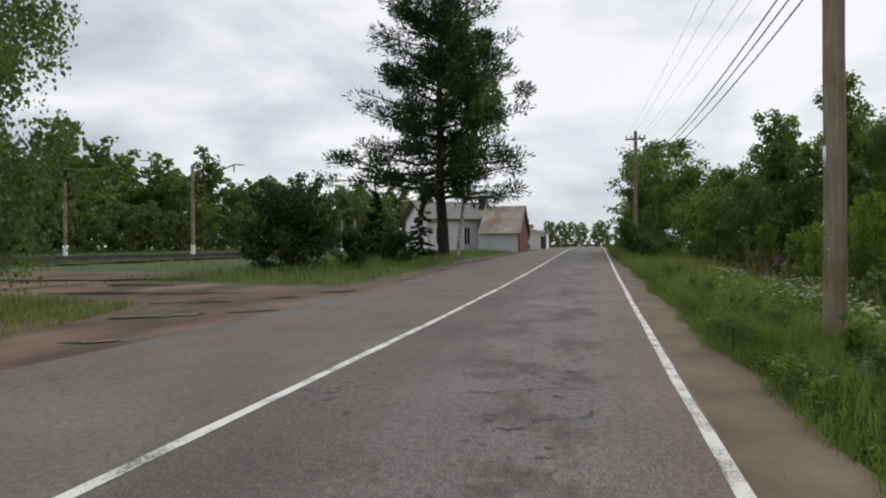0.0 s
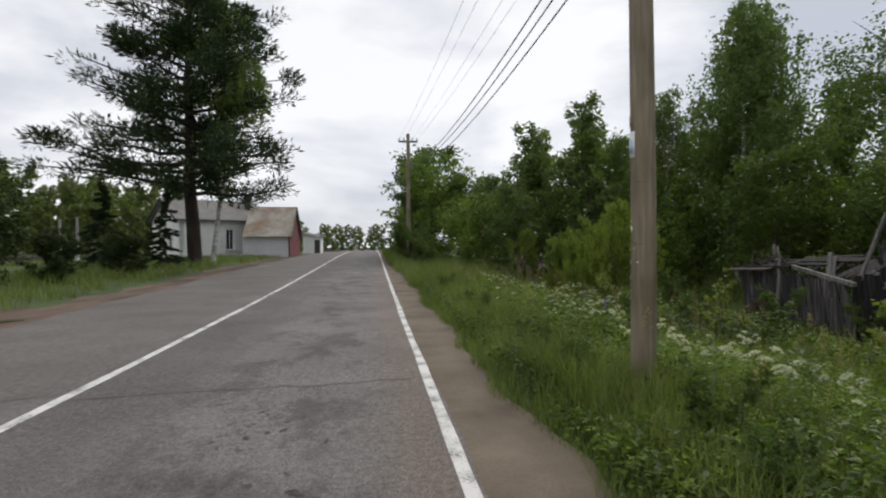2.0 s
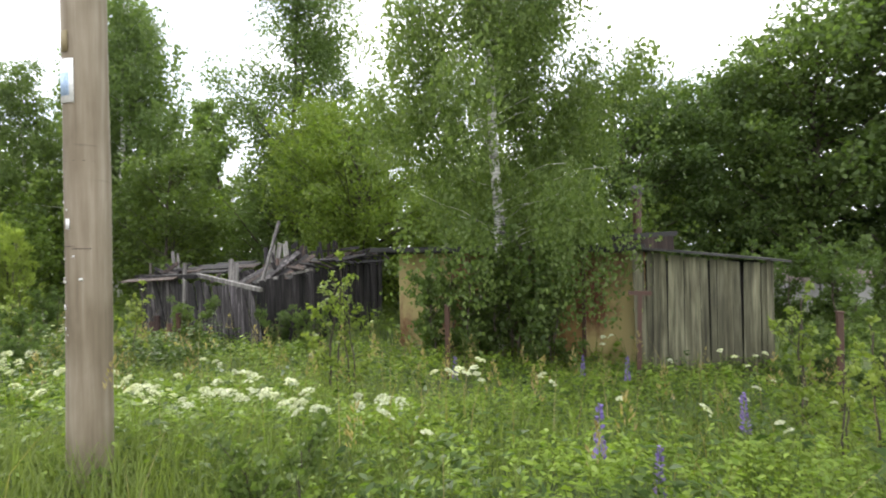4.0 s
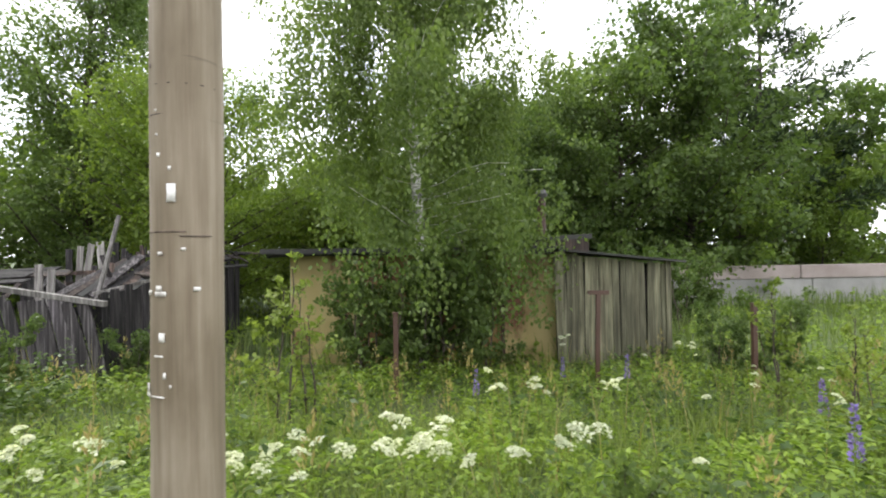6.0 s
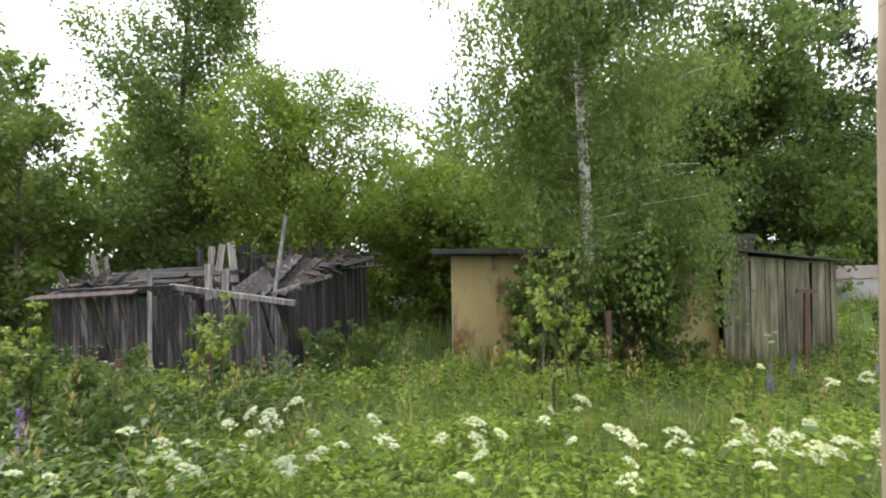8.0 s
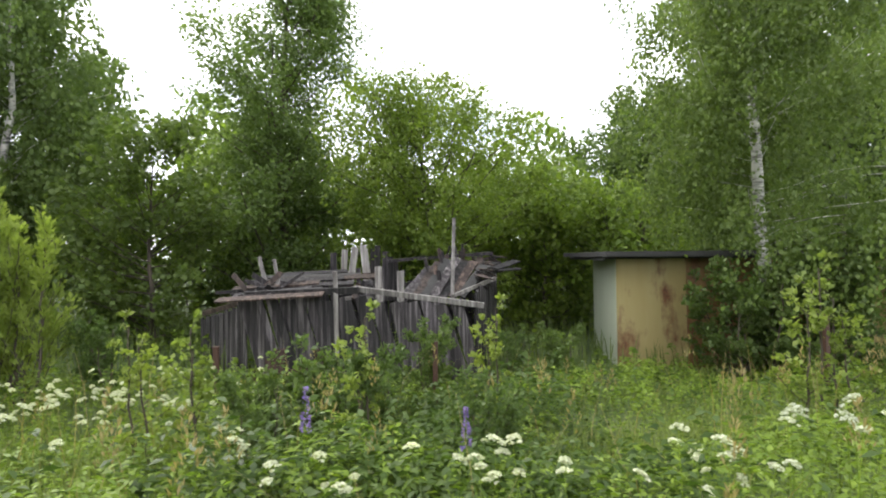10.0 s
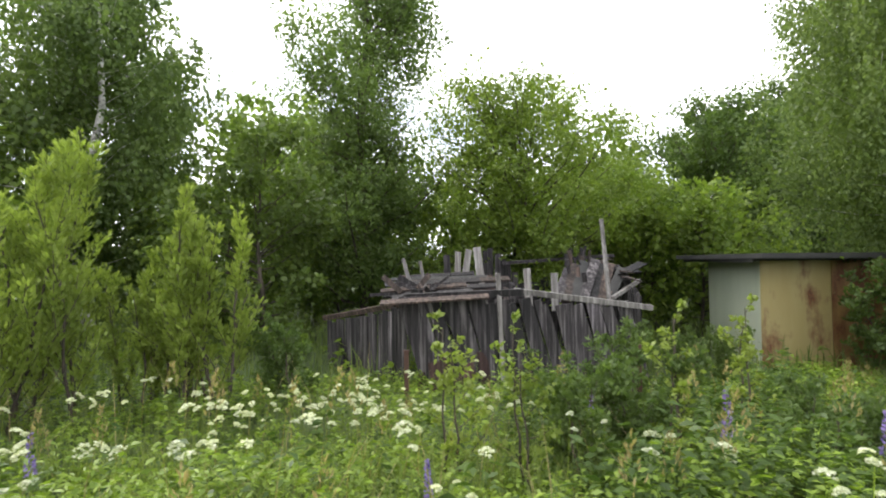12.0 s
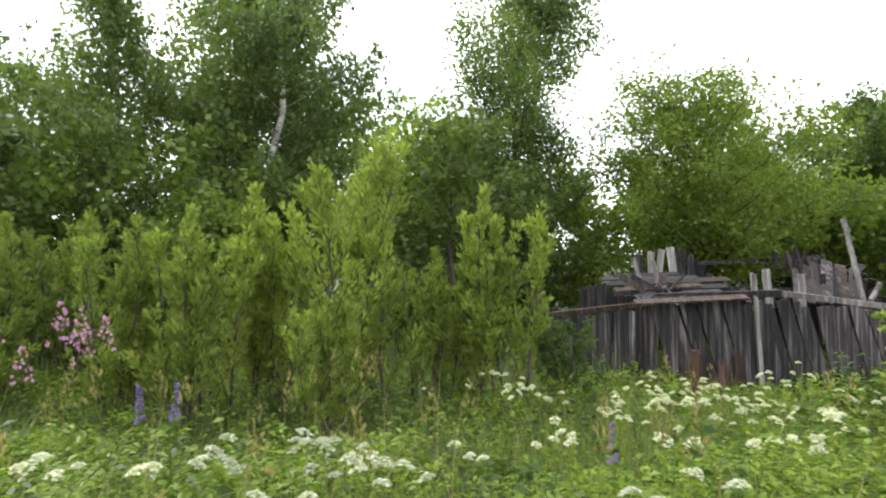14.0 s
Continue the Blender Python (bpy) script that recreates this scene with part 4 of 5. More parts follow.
# ---- saplings and shrubs ----
S_A = tree_meshes(31, 3.5, 1.7, 0.03, 12000, (0.088, 0.036), 0.02, "shoots", limbs=108, stems=6)
S_B = tree_meshes(32, 2.5, 1.15, 0.03, 7500, (0.084, 0.034), 0.016, "shoots", limbs=90, stems=6)
for x, y, s, tr, src in ((7.6, 18.15, 0.87, 0, S_A), (7.8, 16.55, 0.95, 40, S_B), (6.95, 19.6, 0.82, 90, S_B), (7.7, 19.2, 0.95, 20, S_B), (6.5, 18.3, 0.55, 300, S_B), (8.2, 17.3, 0.7, 260, S_B), (7.4, 20.5, 0.8, 150, S_B), (7.2, 21.9, 0.8, 210, S_B), (7.9, 23.2, 0.66, 120, S_A), (6.6, 24.5, 0.66, 10, S_A), (8.9, 22.3, 0.66, 70, S_A)):
    plant("willow_sapling", src, BARK, SAPLEAF, x, y, "bright green young willow sapling in tall weeds", "shrub", "willow saplings", s, tr)
S_C = tree_meshes(33, 1.5, 0.42, 0.12, 560, (0.06, 0.042), 0.009, "bush", limbs=14, stems=2)
for x, y, s, tr in ((6.1, 2.9, 0.95, 70), (5.5, 2.6, 0.8, 140), (5.2, 2.95, 0.7, 240), (6.3, 7.75, 1.15, 0), (6.35, 7.6, 0.95, 170), (5.4, 12.15, 0.9, 60), (5.3, 13.4, 0.85, 120), (5.45, 13.95, 0.85, 200), (6.3, 11.0, 0.9, 30)):
    plant("yellowish_sapling", S_C, BARK, YELLOWLEAF, x, y, "thin sapling with yellowish green leaves", "shrub", "yellowish saplings", s, tr)
S_D = tree_meshes(34, 1.3, 0.8, 0.05, 3000, (0.07, 0.045), 0.012, "bush", limbs=26, stems=3)
for x, y, s, tr in ((8.5, 10.4, 0.55, 0), (8.75, 6.4, 1.0, 90), (8.4, 5.6, 0.9, 10), (7.9, 11.6, 0.7, 200), (5.3, 12.96, 0.62, 30), (5.6, 12.3, 0.72, 110), (4.95, 11.4, 0.55, 250), (6.6, 12.2, 0.6, 170), (8.55, 7.25, 1.0, 60), (8.75, 5.95, 1.35, 210), (8.5, 6.9, 1.15, 310), (8.7, 9.7, 0.55, 140), (12.0, 0.9, 1.15, 20), (13.2, -0.2, 1.2, 160), (7.9, 1.7, 0.8, 300), (12.9, 1.6, 1.2, 75), (8.1, 2.4, 0.6, 250), (8.1, 15.6, 0.7, 80)):
    plant("green_shrub", S_D, BARK, DARKLEAF, x, y, "low dark green shrub beside the sheds", "shrub", "shrubs by the sheds", s, tr)
for x, y, s, tr in ((2.3, 9.2, 0.42, 0), (2.5, 5.0, 0.4, 90), (2.75, 5.9, 0.5, 200), (2.35, 13.0, 0.45, 40), (2.5, 7.9, 0.4, 130), (2.3, 17.5, 0.5, 260)):
    plant("verge_shrub", S_D, BARK, DARKLEAF, x, y, "small dark leafy clump at the shoulder's edge", "shrub", "clumps on the verge", s, tr)
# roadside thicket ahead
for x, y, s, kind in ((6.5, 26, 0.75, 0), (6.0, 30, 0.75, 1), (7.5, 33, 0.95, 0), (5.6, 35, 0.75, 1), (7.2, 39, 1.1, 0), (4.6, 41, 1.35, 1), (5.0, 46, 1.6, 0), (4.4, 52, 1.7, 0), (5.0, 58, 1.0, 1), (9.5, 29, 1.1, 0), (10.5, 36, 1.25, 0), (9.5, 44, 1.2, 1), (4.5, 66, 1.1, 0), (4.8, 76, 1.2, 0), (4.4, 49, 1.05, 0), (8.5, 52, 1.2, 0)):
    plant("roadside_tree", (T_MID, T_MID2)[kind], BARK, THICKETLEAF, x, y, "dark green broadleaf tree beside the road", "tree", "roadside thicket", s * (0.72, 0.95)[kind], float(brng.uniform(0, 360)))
for x, y, s in ((8.3, 30.5, 0.86), (9.9, 31.5, 0.84), (9.8, 24.6, 0.86), (12.5, 33.0, 0.95), (11.2, 27.5, 0.8)):
    plant("roadside_birch", T_MID3, BIRCH, DARKLEAF, x, y, "slender birch rising above the roadside thicket", "tree", "birches", s, 80.0 * s * x)
for x, y, s in ((2.9, 33.5, 1.5), (2.7, 36.0, 1.7), (2.7, 40.0, 1.8), (3.2, 31.0, 1.2), (2.6, 44, 1.8)):
    plant("roadside_bush", S_D, BARK, WILLOWLEAF, x, y, "low green bush at the edge of the asphalt", "shrub", "roadside bushes", s, float(brng.uniform(0, 360)))

# ---- across the road ----
T_PINE2 = tree_meshes(7, 21.5, 6.7, 0.2, 46000, (0.36, 0.085), 0.42, "pine", limbs=112)
plant("pine_tree", T_PINE2, PINEBARK, NEEDLE, -10.2, 35.8, "tall dark pine on a grassy verge", "tree", "pines")
T_BIRCH2 = tree_meshes(12, 19.0, 4.3, 0.36, 15000, (0.2, 0.15), 0.17, "birch", limbs=46)
plant("birch_tree", T_BIRCH2, BIRCH, BIRCHLEAF, -9.4, 36.4, "tall birch growing close behind the pine", "tree", "birches")
T_SPR = tree_meshes(8, 4.6, 1.3, 0.04, 7000, (0.2, 0.05), 0.06, "spruce", limbs=60)
plant("spruce_tree", T_SPR, PINEBARK, SPRUCE, -10.9, 33.9, "young dark spruce beside the pine", "tree", "spruces")
plant("spruce_tree", T_SPR, PINEBARK, SPRUCE, -15.3, 36.5, "slender dark spruce near the white house", "tree", "spruces", 1.15, 70)
S_E = tree_meshes(35, 4.3, 2.5, 0.0, 15000, (0.17, 0.11), 0.05, "round", limbs=60, stems=3)
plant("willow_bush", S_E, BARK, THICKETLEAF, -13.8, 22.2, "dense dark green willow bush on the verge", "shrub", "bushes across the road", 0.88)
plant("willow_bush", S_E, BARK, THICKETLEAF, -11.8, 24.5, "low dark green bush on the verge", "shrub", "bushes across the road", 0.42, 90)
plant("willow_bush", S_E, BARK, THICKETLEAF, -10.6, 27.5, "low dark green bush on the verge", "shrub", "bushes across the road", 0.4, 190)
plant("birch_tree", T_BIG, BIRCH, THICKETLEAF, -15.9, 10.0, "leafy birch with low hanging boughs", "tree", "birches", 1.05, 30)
T_FAR = tree_meshes(9, 14.0, 4.8, 0.0, 1400, (0.85, 0.68), 0.16, "round", limbs=26)
T_LOW = tree_meshes(11, 14.0, 5.4, 0.0, 900, (1.0, 0.82), 0.16, "round", limbs=14)
T_FAR2 = tree_meshes(10, 16.0, 6.4, 0.0, 1400, (0.85, 0.68), 0.15, "tall", limbs=28)


def far_size(a):
    """The wood stands lower towards the road's end."""
    return float(np.interp(math.degrees(a), (109, 122, 140, 164), (0.72, 0.74, 0.98, 1.1)))


for k in range(50):
    a = radians(109 + 55 * (k + brng.uniform(-0.4, 0.4)) / 50)
    d = brng.uniform(84, 112)
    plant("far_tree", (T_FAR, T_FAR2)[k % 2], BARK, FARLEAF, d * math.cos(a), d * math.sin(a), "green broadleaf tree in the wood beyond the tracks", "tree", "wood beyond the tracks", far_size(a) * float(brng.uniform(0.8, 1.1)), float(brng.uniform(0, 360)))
for k in range(24):
    a = radians(109 + 55 * (k + brng.uniform(-0.4, 0.4)) / 24)
    d = brng.uniform(112, 126)
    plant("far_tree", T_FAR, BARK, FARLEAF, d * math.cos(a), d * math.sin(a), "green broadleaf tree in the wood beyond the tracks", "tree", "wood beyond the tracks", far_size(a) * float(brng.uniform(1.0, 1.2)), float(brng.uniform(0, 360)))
for k in range(46):
    a = radians(109 + 55 * (k + brng.uniform(-0.4, 0.4)) / 46)
    d = brng.uniform(72, 84)
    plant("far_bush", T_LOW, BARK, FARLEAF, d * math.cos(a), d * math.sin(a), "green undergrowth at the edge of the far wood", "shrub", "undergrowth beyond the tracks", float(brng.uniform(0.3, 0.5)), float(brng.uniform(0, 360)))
for k in range(18):
    plant("far_tree", T_FAR, BARK, FARLEAF, -24 + 2.2 * k + float(brng.uniform(-1, 1)), 118 + float(brng.uniform(-8, 12)), "green broadleaf tree where the road ends", "tree", "wood at the road's end", float(brng.uniform(0.3, 0.4)), float(brng.uniform(0, 360)))

for k in range(22):
    plant("far_bush", T_LOW, BARK, FARLEAF, -28 + 1.75 * k, 100 + float(brng.uniform(-3, 3)), "green undergrowth where the road ends", "shrub", "undergrowth at the road's end", float(brng.uniform(0.17, 0.24)), float(brng.uniform(0, 360)))

# ---- white house, barn and store ----
HC, HU, HV = Vector((-21.0, 51.2, 0)), Vector((1, 0, 0)), Vector((0, 1, 0))
HZ = 0.6


def hp(a, b, z):
    return HC + HU * a + HV * b + Vector((0, 0, z))


def slab(corners, depth, bm=None):
    """A plate through the corners, thickened along its normal."""
    bm = bm or bmesh.new()
    n = (corners[1] - corners[0]).cross(corners[2] - corners[0]).normalized() * depth
    lo, hi = [bm.verts.new(c) for c in corners], [bm.verts.new(c + n) for c in corners]
    bm.faces.new(lo)
    bm.faces.new(hi[::-1])
    for i in range(len(corners)):
        j = (i + 1) % len(corners)
        bm.faces.new((lo[j], lo[i], hi[i], hi[j]))
    return bm


def wall_run(owner, at, length, z0, z1, holes, mat, label="", inward=0.3):
    """A wall with window openings through it; at(s, z) gives its outer face, holes are (s0, s1, low, high)."""
    bm, s = bmesh.new(), 0.0
    for s0, s1, lo, hi in [*holes, (length, length, 0, 0)]:
        if s0 > s:
            slab([at(s, z0), at(s0, z0), at(s0, z1), at(s, z1)], -inward, bm)
        if s1 > s0:
            slab([at(s0, z0), at(s1, z0), at(s1, lo), at(s0, lo)], -inward, bm)
            slab([at(s0, hi), at(s1, hi), at(s1, z1), at(s0, z1)], -inward, bm)
        s = s1
    w = part("wall", bm, mat, owner, label)
    return w


def window_in(owner, at, s0, s1, lo, hi, back):
    """Frame and dark pane set back in an opening."""
    win = part("window", slab([at(s0, lo) + back, at(s1, lo) + back, at(s1, lo + 0.09) + back, at(s0, lo + 0.09) + back], 0.05), WHITEPAINT, owner, "white framed window")
    for a, b_, c, d in ((s0, s1, hi - 0.09, hi), (s0, s0 + 0.08, lo + 0.09, hi - 0.09), (s1 - 0.08, s1, lo + 0.09, hi - 0.09), ((s0 + s1) / 2 - 0.03, (s0 + s1) / 2 + 0.03, lo + 0.09, hi - 0.09)):
        part("frame", slab([at(a, c) + back, at(b_, c) + back, at(b_, d) + back, at(a, d) + back], 0.05), WHITEPAINT, win)
    part("pane", slab([at(s0 + 0.02, lo + 0.02) + back * 1.3, at(s1 - 0.02, lo + 0.02) + back * 1.3, at(s1 - 0.02, hi - 0.02) + back * 1.3, at(s0 + 0.02, hi - 0.02) + back * 1.3], 0.02), GLASS, win)


house = thing("white_house", hp(4.6, 4.0, HZ), "single-storey whitewashed house with a grey gabled roof", "house")
CORNER, LONG, BACK, GABLE, DEEP = hp(4.7, 0, 0), Vector((0.8, 0.6, 0)), Vector((-0.6, 0.8, 0)), 7.6, 8.4
EAVES, RIDGE = 4.15, 6.0


def long_at(s, z):
    return CORNER + LONG * s + Vector((0, 0, z))


def gable_at(s, z):
    return CORNER + BACK * (GABLE - s) + Vector((0, 0, z))


for face, length, holes, inwards in ((long_at, DEEP, [(0.9, 1.7, 1.5, 3.2), (4.0, 4.75, 1.35, 3.3)], BACK), (gable_at, GABLE, [(1.4, 2.5, 1.5, 3.1), (4.6, 5.7, 1.5, 3.1)], LONG)):
    wall_run(house, face, length, HZ - 0.3, EAVES, holes, WHITEWALL, "whitewashed wall")
    for p, q, lo, hi in holes:
        window_in(house, face, p, q, lo, hi, inwards * 0.14)
        part("window_sill", slab([face(p - 0.1, lo - 0.08), face(q + 0.1, lo - 0.08), face(q + 0.1, lo), face(p - 0.1, lo)], 0.1), WHITEPAINT, house)
part("gable", slab([gable_at(0, EAVES), gable_at(GABLE, EAVES), gable_at(GABLE / 2, RIDGE)], -0.3), WHITEWALL, house, "whitewashed gable")
far_end = LONG * DEEP
part("wall", slab([CORNER + BACK * GABLE + far_end + Vector((0, 0, HZ - 0.3)), CORNER + BACK * GABLE + Vector((0, 0, HZ - 0.3)), CORNER + BACK * GABLE + Vector((0, 0, EAVES)), CORNER + BACK * GABLE + far_end + Vector((0, 0, EAVES))], -0.28), WHITEWALL, house)
ridge_a, ridge_b = CORNER + BACK * (GABLE / 2) - LONG * 0.45 + Vector((0, 0, RIDGE + 0.04)), CORNER + BACK * (GABLE / 2) + far_end + Vector((0, 0, RIDGE + 0.04))
for side in (-0.45, GABLE + 0.45):
    lip_a, lip_b = CORNER + BACK * side - LONG * 0.45 + Vector((0, 0, EAVES - 0.17)), CORNER + BACK * side + far_end + Vector((0, 0, EAVES - 0.17))
    part("roof", slab([lip_a, lip_b, ridge_b, ridge_a] if side < 0 else [lip_b, lip_a, ridge_a, ridge_b], 0.1), SLATEROOF, house, "grey sheet roof")
    part("verge_board", board(lip_a - LONG * 0.04, ridge_a - LONG * 0.04, 0.2, 0.05, -LONG), DARKWOOD, house, "dark verge board")
part("chimney", box(hp(8.8, 5.6, 5.2), hp(9.4, 6.2, 6.75), bevel=0.02), DARKMETAL, house, "dark chimney stack")

barn = thing("barn", hp(11.8, 3.7, HZ), "low grey barn with a rust-streaked sheet roof", "barn")
BX0, BX1, BD = 9.86, 13.75, 6.9
part("wall", slab([hp(BX0, 0.25, HZ - 0.3), hp(BX1, 0.25, HZ - 0.3), hp(BX1, 0.25, 2.62), hp(BX0, 0.25, 2.62)], -0.25), GREYBRICK, barn)
part("wall", slab([hp(BX1, BD, HZ - 0.3), hp(BX0, BD, HZ - 0.3), hp(BX0, BD, 2.62), hp(BX1, BD, 2.62)], -0.25), GREYBRICK, barn)
for k in range(9):
    s0, dz = BX0 + 0.02 + 0.466 * k, 0.014 * (k % 2)
    part("roof_sheet", slab([hp(s0, -0.15, 2.48 + dz), hp(s0 + 0.475, -0.15, 2.48 + dz), hp(s0 + 0.475, 3.5, 5.35 + dz), hp(s0, 3.5, 5.35 + dz)], 0.03), RUSTROOF, barn)
part("roof_back", slab([hp(BX0, 3.5, 5.36), hp(BX1 + 0.3, 3.5, 5.36), hp(BX1 + 0.3, BD + 0.4, 2.48), hp(BX0, BD + 0.4, 2.48)], 0.04), RUSTROOF, barn)
part("gable", slab([hp(BX1 + 0.02, 0.25, HZ - 0.3), hp(BX1 + 0.02, BD, HZ - 0.3), hp(BX1 + 0.02, BD, 2.55), hp(BX1 + 0.02, 3.5, 5.2), hp(BX1 + 0.02, 0.25, 2.55)], 0.12), REDBOARD, barn, "dark red boarded end")
for sgn, y0 in ((1, -0.15), (-1, BD + 0.4)):
    part("verge_board", board(hp(BX1 + 0.36, y0, 2.42), hp(BX1 + 0.36, 3.5, 5.3), 0.22, 0.05, (1, 0, 0)), DARKMETAL, barn)

store = thing("store_shed", hp(14.2, 16, HZ), "small white shed with a low grey roof", "shed")
part("wall", slab([hp(13.2, 14.8, HZ), hp(15.2, 14.8, HZ), hp(15.2, 14.8, 2.75), hp(13.2, 14.8, 3.2)], -3.0), WHITEWALL, store)
part("door", slab([hp(14.5, 14.78, HZ + 0.2), hp(15.1, 14.78, HZ + 0.2), hp(15.1, 14.78, 2.4), hp(14.5, 14.78, 2.4)], 0.04), DARKMETAL, store)
part("roof", slab([hp(13.0, 14.4, 3.26), hp(15.5, 14.4, 2.76), hp(15.5, 18.2, 2.86), hp(13.0, 18.2, 3.36)], 0.08), SLATEROOF, store)
RU, RV = Vector((0.46, 0.888, 0)), Vector((-0.888, 0.46, 0))

# ---- railway: tracks and catenary masts ----
for k, (ox, oy) in enumerate(((-33.0, 30.5), (-37.2, 33.2), (-41.5, 35.8))):
    tr = thing("railway_track", (ox, oy, 0.3), "low railway track of dark rails on grassy ballast", "railway track", "railway tracks")
    a0, a1 = -45.0, 60.0
    for side in (-0.76, 0.76):
        bx = ox + RV.x * side
        by = oy + RV.y * side
        pts = [(bx + RU.x * q, by + RU.y * q) for q in (a0, a1)]
        z0, z1 = [float(rise(p[1])) + 0.14 for p in pts]
        part("rail", board((*pts[0], z0 + 0.08), (*pts[1], z1 + 0.08), 0.08, 0.14, (0, 0, 1)), DARKMETAL, tr)
    pts = [(ox + RU.x * q, oy + RU.y * q) for q in (a0, a1)]
    part("ballast", board((*pts[0], float(rise(pts[0][1])) + 0.1), (*pts[1], float(rise(pts[1][1])) + 0.1), 2.6, 0.14, (0, 0, 1)), SAND, tr, "brown ballast bed")


RA = Vector((0.8, 0.6, 0))


def mast(x, y, top, arms):
    z0 = float(land(x, y)) - 0.1
    e = thing("catenary_mast", (x, y, z0), "dark railway catenary mast with white-painted foot", "mast", "catenary masts")
    tube("post", [(x, y, z0), (x, y, top * 0.5), (x, y, top)], (0.16, 0.15, 0.13), 12, POLEWOOD, e)
    tube("painted_foot", [(x, y, z0), (x, y, z0 + 1.2)], (0.19, 0.185), 12, WHITEPAINT, e, "white-painted foot")
    for sx, reach in arms:
        p, q = Vector((x, y, top - 1.6)), Vector((x, y, top + 0.25)) + RA * reach
        tube("bracket", [p, q], (0.06, 0.05), 8, DARKMETAL, e)
        tube("bracket_tip", [q, q + RA * (0.9 if reach > 0 else -0.9)], (0.05, 0.04), 8, DARKMETAL, e)
        tube("insulator", [q, q + Vector((0, 0, -0.7))], (0.06, 0.05), 8, DARKMETAL, e)
    return e


mast(-34.0, 38.9, 8.5, ((1, -3.2), (1, 3.4)))
mast(-47.0, 37.6, 7.5, ((1, 3.2),))
for x, y in ((-21.6, 45.5), (-25.2, 50.0)):
    e = thing("lamp_post", (x, y, 0.4), "slim pale concrete lamp post behind the bushes", "post", "pale posts by the house")
    z0 = float(land(x, y)) - 0.1
    tube("shaft", [(x, y, z0), (x, y, z0 + 3.4)], (0.12, 0.09), 10, CONCRETE, e)
    tube("painted_foot", [(x, y, z0), (x, y, z0 + 1.6)], (0.14, 0.13), 10, WHITEPAINT, e)

# ---- puddles and grass across the road ----
def blob(name, x, y, lx, ly, turn, z, mat, label, seed, category, parent=None):
    """A flat wavering patch lying on the ground."""
    rng = np.random.default_rng(seed)
    n = 28
    w = np.linspace(0, 2 * math.pi, n, endpoint=False)
    r = 1 + 0.28 * np.sin(2 * w + rng.uniform(0, 6)) + 0.14 * np.sin(3 * w + rng.uniform(0, 6)) + rng.normal(0, 0.11, n)
    bm = bmesh.new()
    vs = []
    for k in range(n):
        a, b_ = lx * r[k] * math.cos(w[k]), ly * r[k] * math.sin(w[k])
        vs.append(bm.verts.new((x + a * math.cos(turn) - b_ * math.sin(turn), y + a * math.sin(turn) + b_ * math.cos(turn), z + float(rise(y)))))
    bm.faces.new(vs)
    ob = part(name, bm, mat, parent)
    return tagged(ob, label, category, kind="" if parent else "structure") if not parent else tagged(ob, label)


tagged(blob("dirt_lot", -25.0, 19.5, 11.5, 4.6, 0.62, -0.004, DIRT, "bare brown dirt lot beside the tracks", 89, "yard"), category="yard")
for k, (x, y, lx, ly, tn) in enumerate(((-12.8, 12.6, 2.2, 0.5, 0.3), (-8.4, 8.6, 0.7, 0.28, 0.6), (-7.2, 5.9, 0.45, 0.12, 0.6), (-7.0, 9.6, 0.55, 0.12, 0.5), (-7.3, 14.2, 0.5, 0.2, 0.9), (-9.6, 10.9, 0.9, 0.22, 0.7), (-10.8, 8.2, 0.8, 0.18, 0.5), (-15.5, 15.0, 1.6, 0.4, 0.2), (-8.0, 12.3, 0.4, 0.12, 0.8))):
    tagged(blob("puddle", x, y, lx, ly, tn, 0.006, WATER, "shallow muddy puddle in the dirt yard", 90 + k, "puddle"), group="puddles", category="puddle")


# ---- grasses, weeds, flowers ----
def blades(seed, count, x0, x1, y0, y1, tall, wide, edge=None, clump=0.0):
    rng = np.random.default_rng(seed)
    x, y = rng.uniform(x0, x1, count), rng.uniform(y0, y1, count)
    if clump:
        keep = rng.uniform(0, 1, count) < 0.35 + 0.65 * (np.sin(x * 2.1 + 1.3 * np.sin(y * 0.9)) * np.sin(y * 1.7 + x) > -clump)
        x, y = x[keep], y[keep]
    if edge is not None:
        keep = edge(x, y)
        x, y = x[keep], y[keep]
    n = len(x)
    z = land(x, y) - 0.03
    h = rng.uniform(tall[0], tall[1], n) * (0.75 + 0.5 * (0.5 + 0.5 * np.sin(x * 1.3 + y * 0.7) * np.sin(y * 0.9)))
    az = rng.uniform(0, 2 * math.pi, n)
    bend = rng.uniform(0.1, 0.75, n) * h
    dirx, diry = np.cos(az), np.sin(az)
    sx, sy = -diry * wide / 2, dirx * wide / 2
    rows = []
    for f, wf in ((0, 1.0), (0.55, 0.8), (1.0, 0.12)):
        cx, cy, cz = x + dirx * bend * f**2, y + diry * bend * f**2, z + h * f * (1 - 0.25 * f * bend / h)
        rows += [np.stack([cx - sx * wf, cy - sy * wf, cz], 1), np.stack([cx + sx * wf, cy + sy * wf, cz], 1)]
    pts = np.stack(rows, 1).reshape(-1, 3)
    o = (np.arange(n) * 6)[:, None]
    quads = np.concatenate([o + np.array([0, 1, 3, 2]), o + np.array([2, 3, 5, 4])])
    return pts, quads


def stuff(name, arrays, mat, label, category):
    ob = put(name, raw_mesh(name, *arrays), mat)
    return tagged(ob, label, category, kind="stuff")


def join(*sets):
    pts, quads, off = [], [], 0
    for p, q in sets:
        pts.append(p)
        quads.append(q + off)
        off += len(p)
    return np.concatenate(pts), np.concatenate(quads)


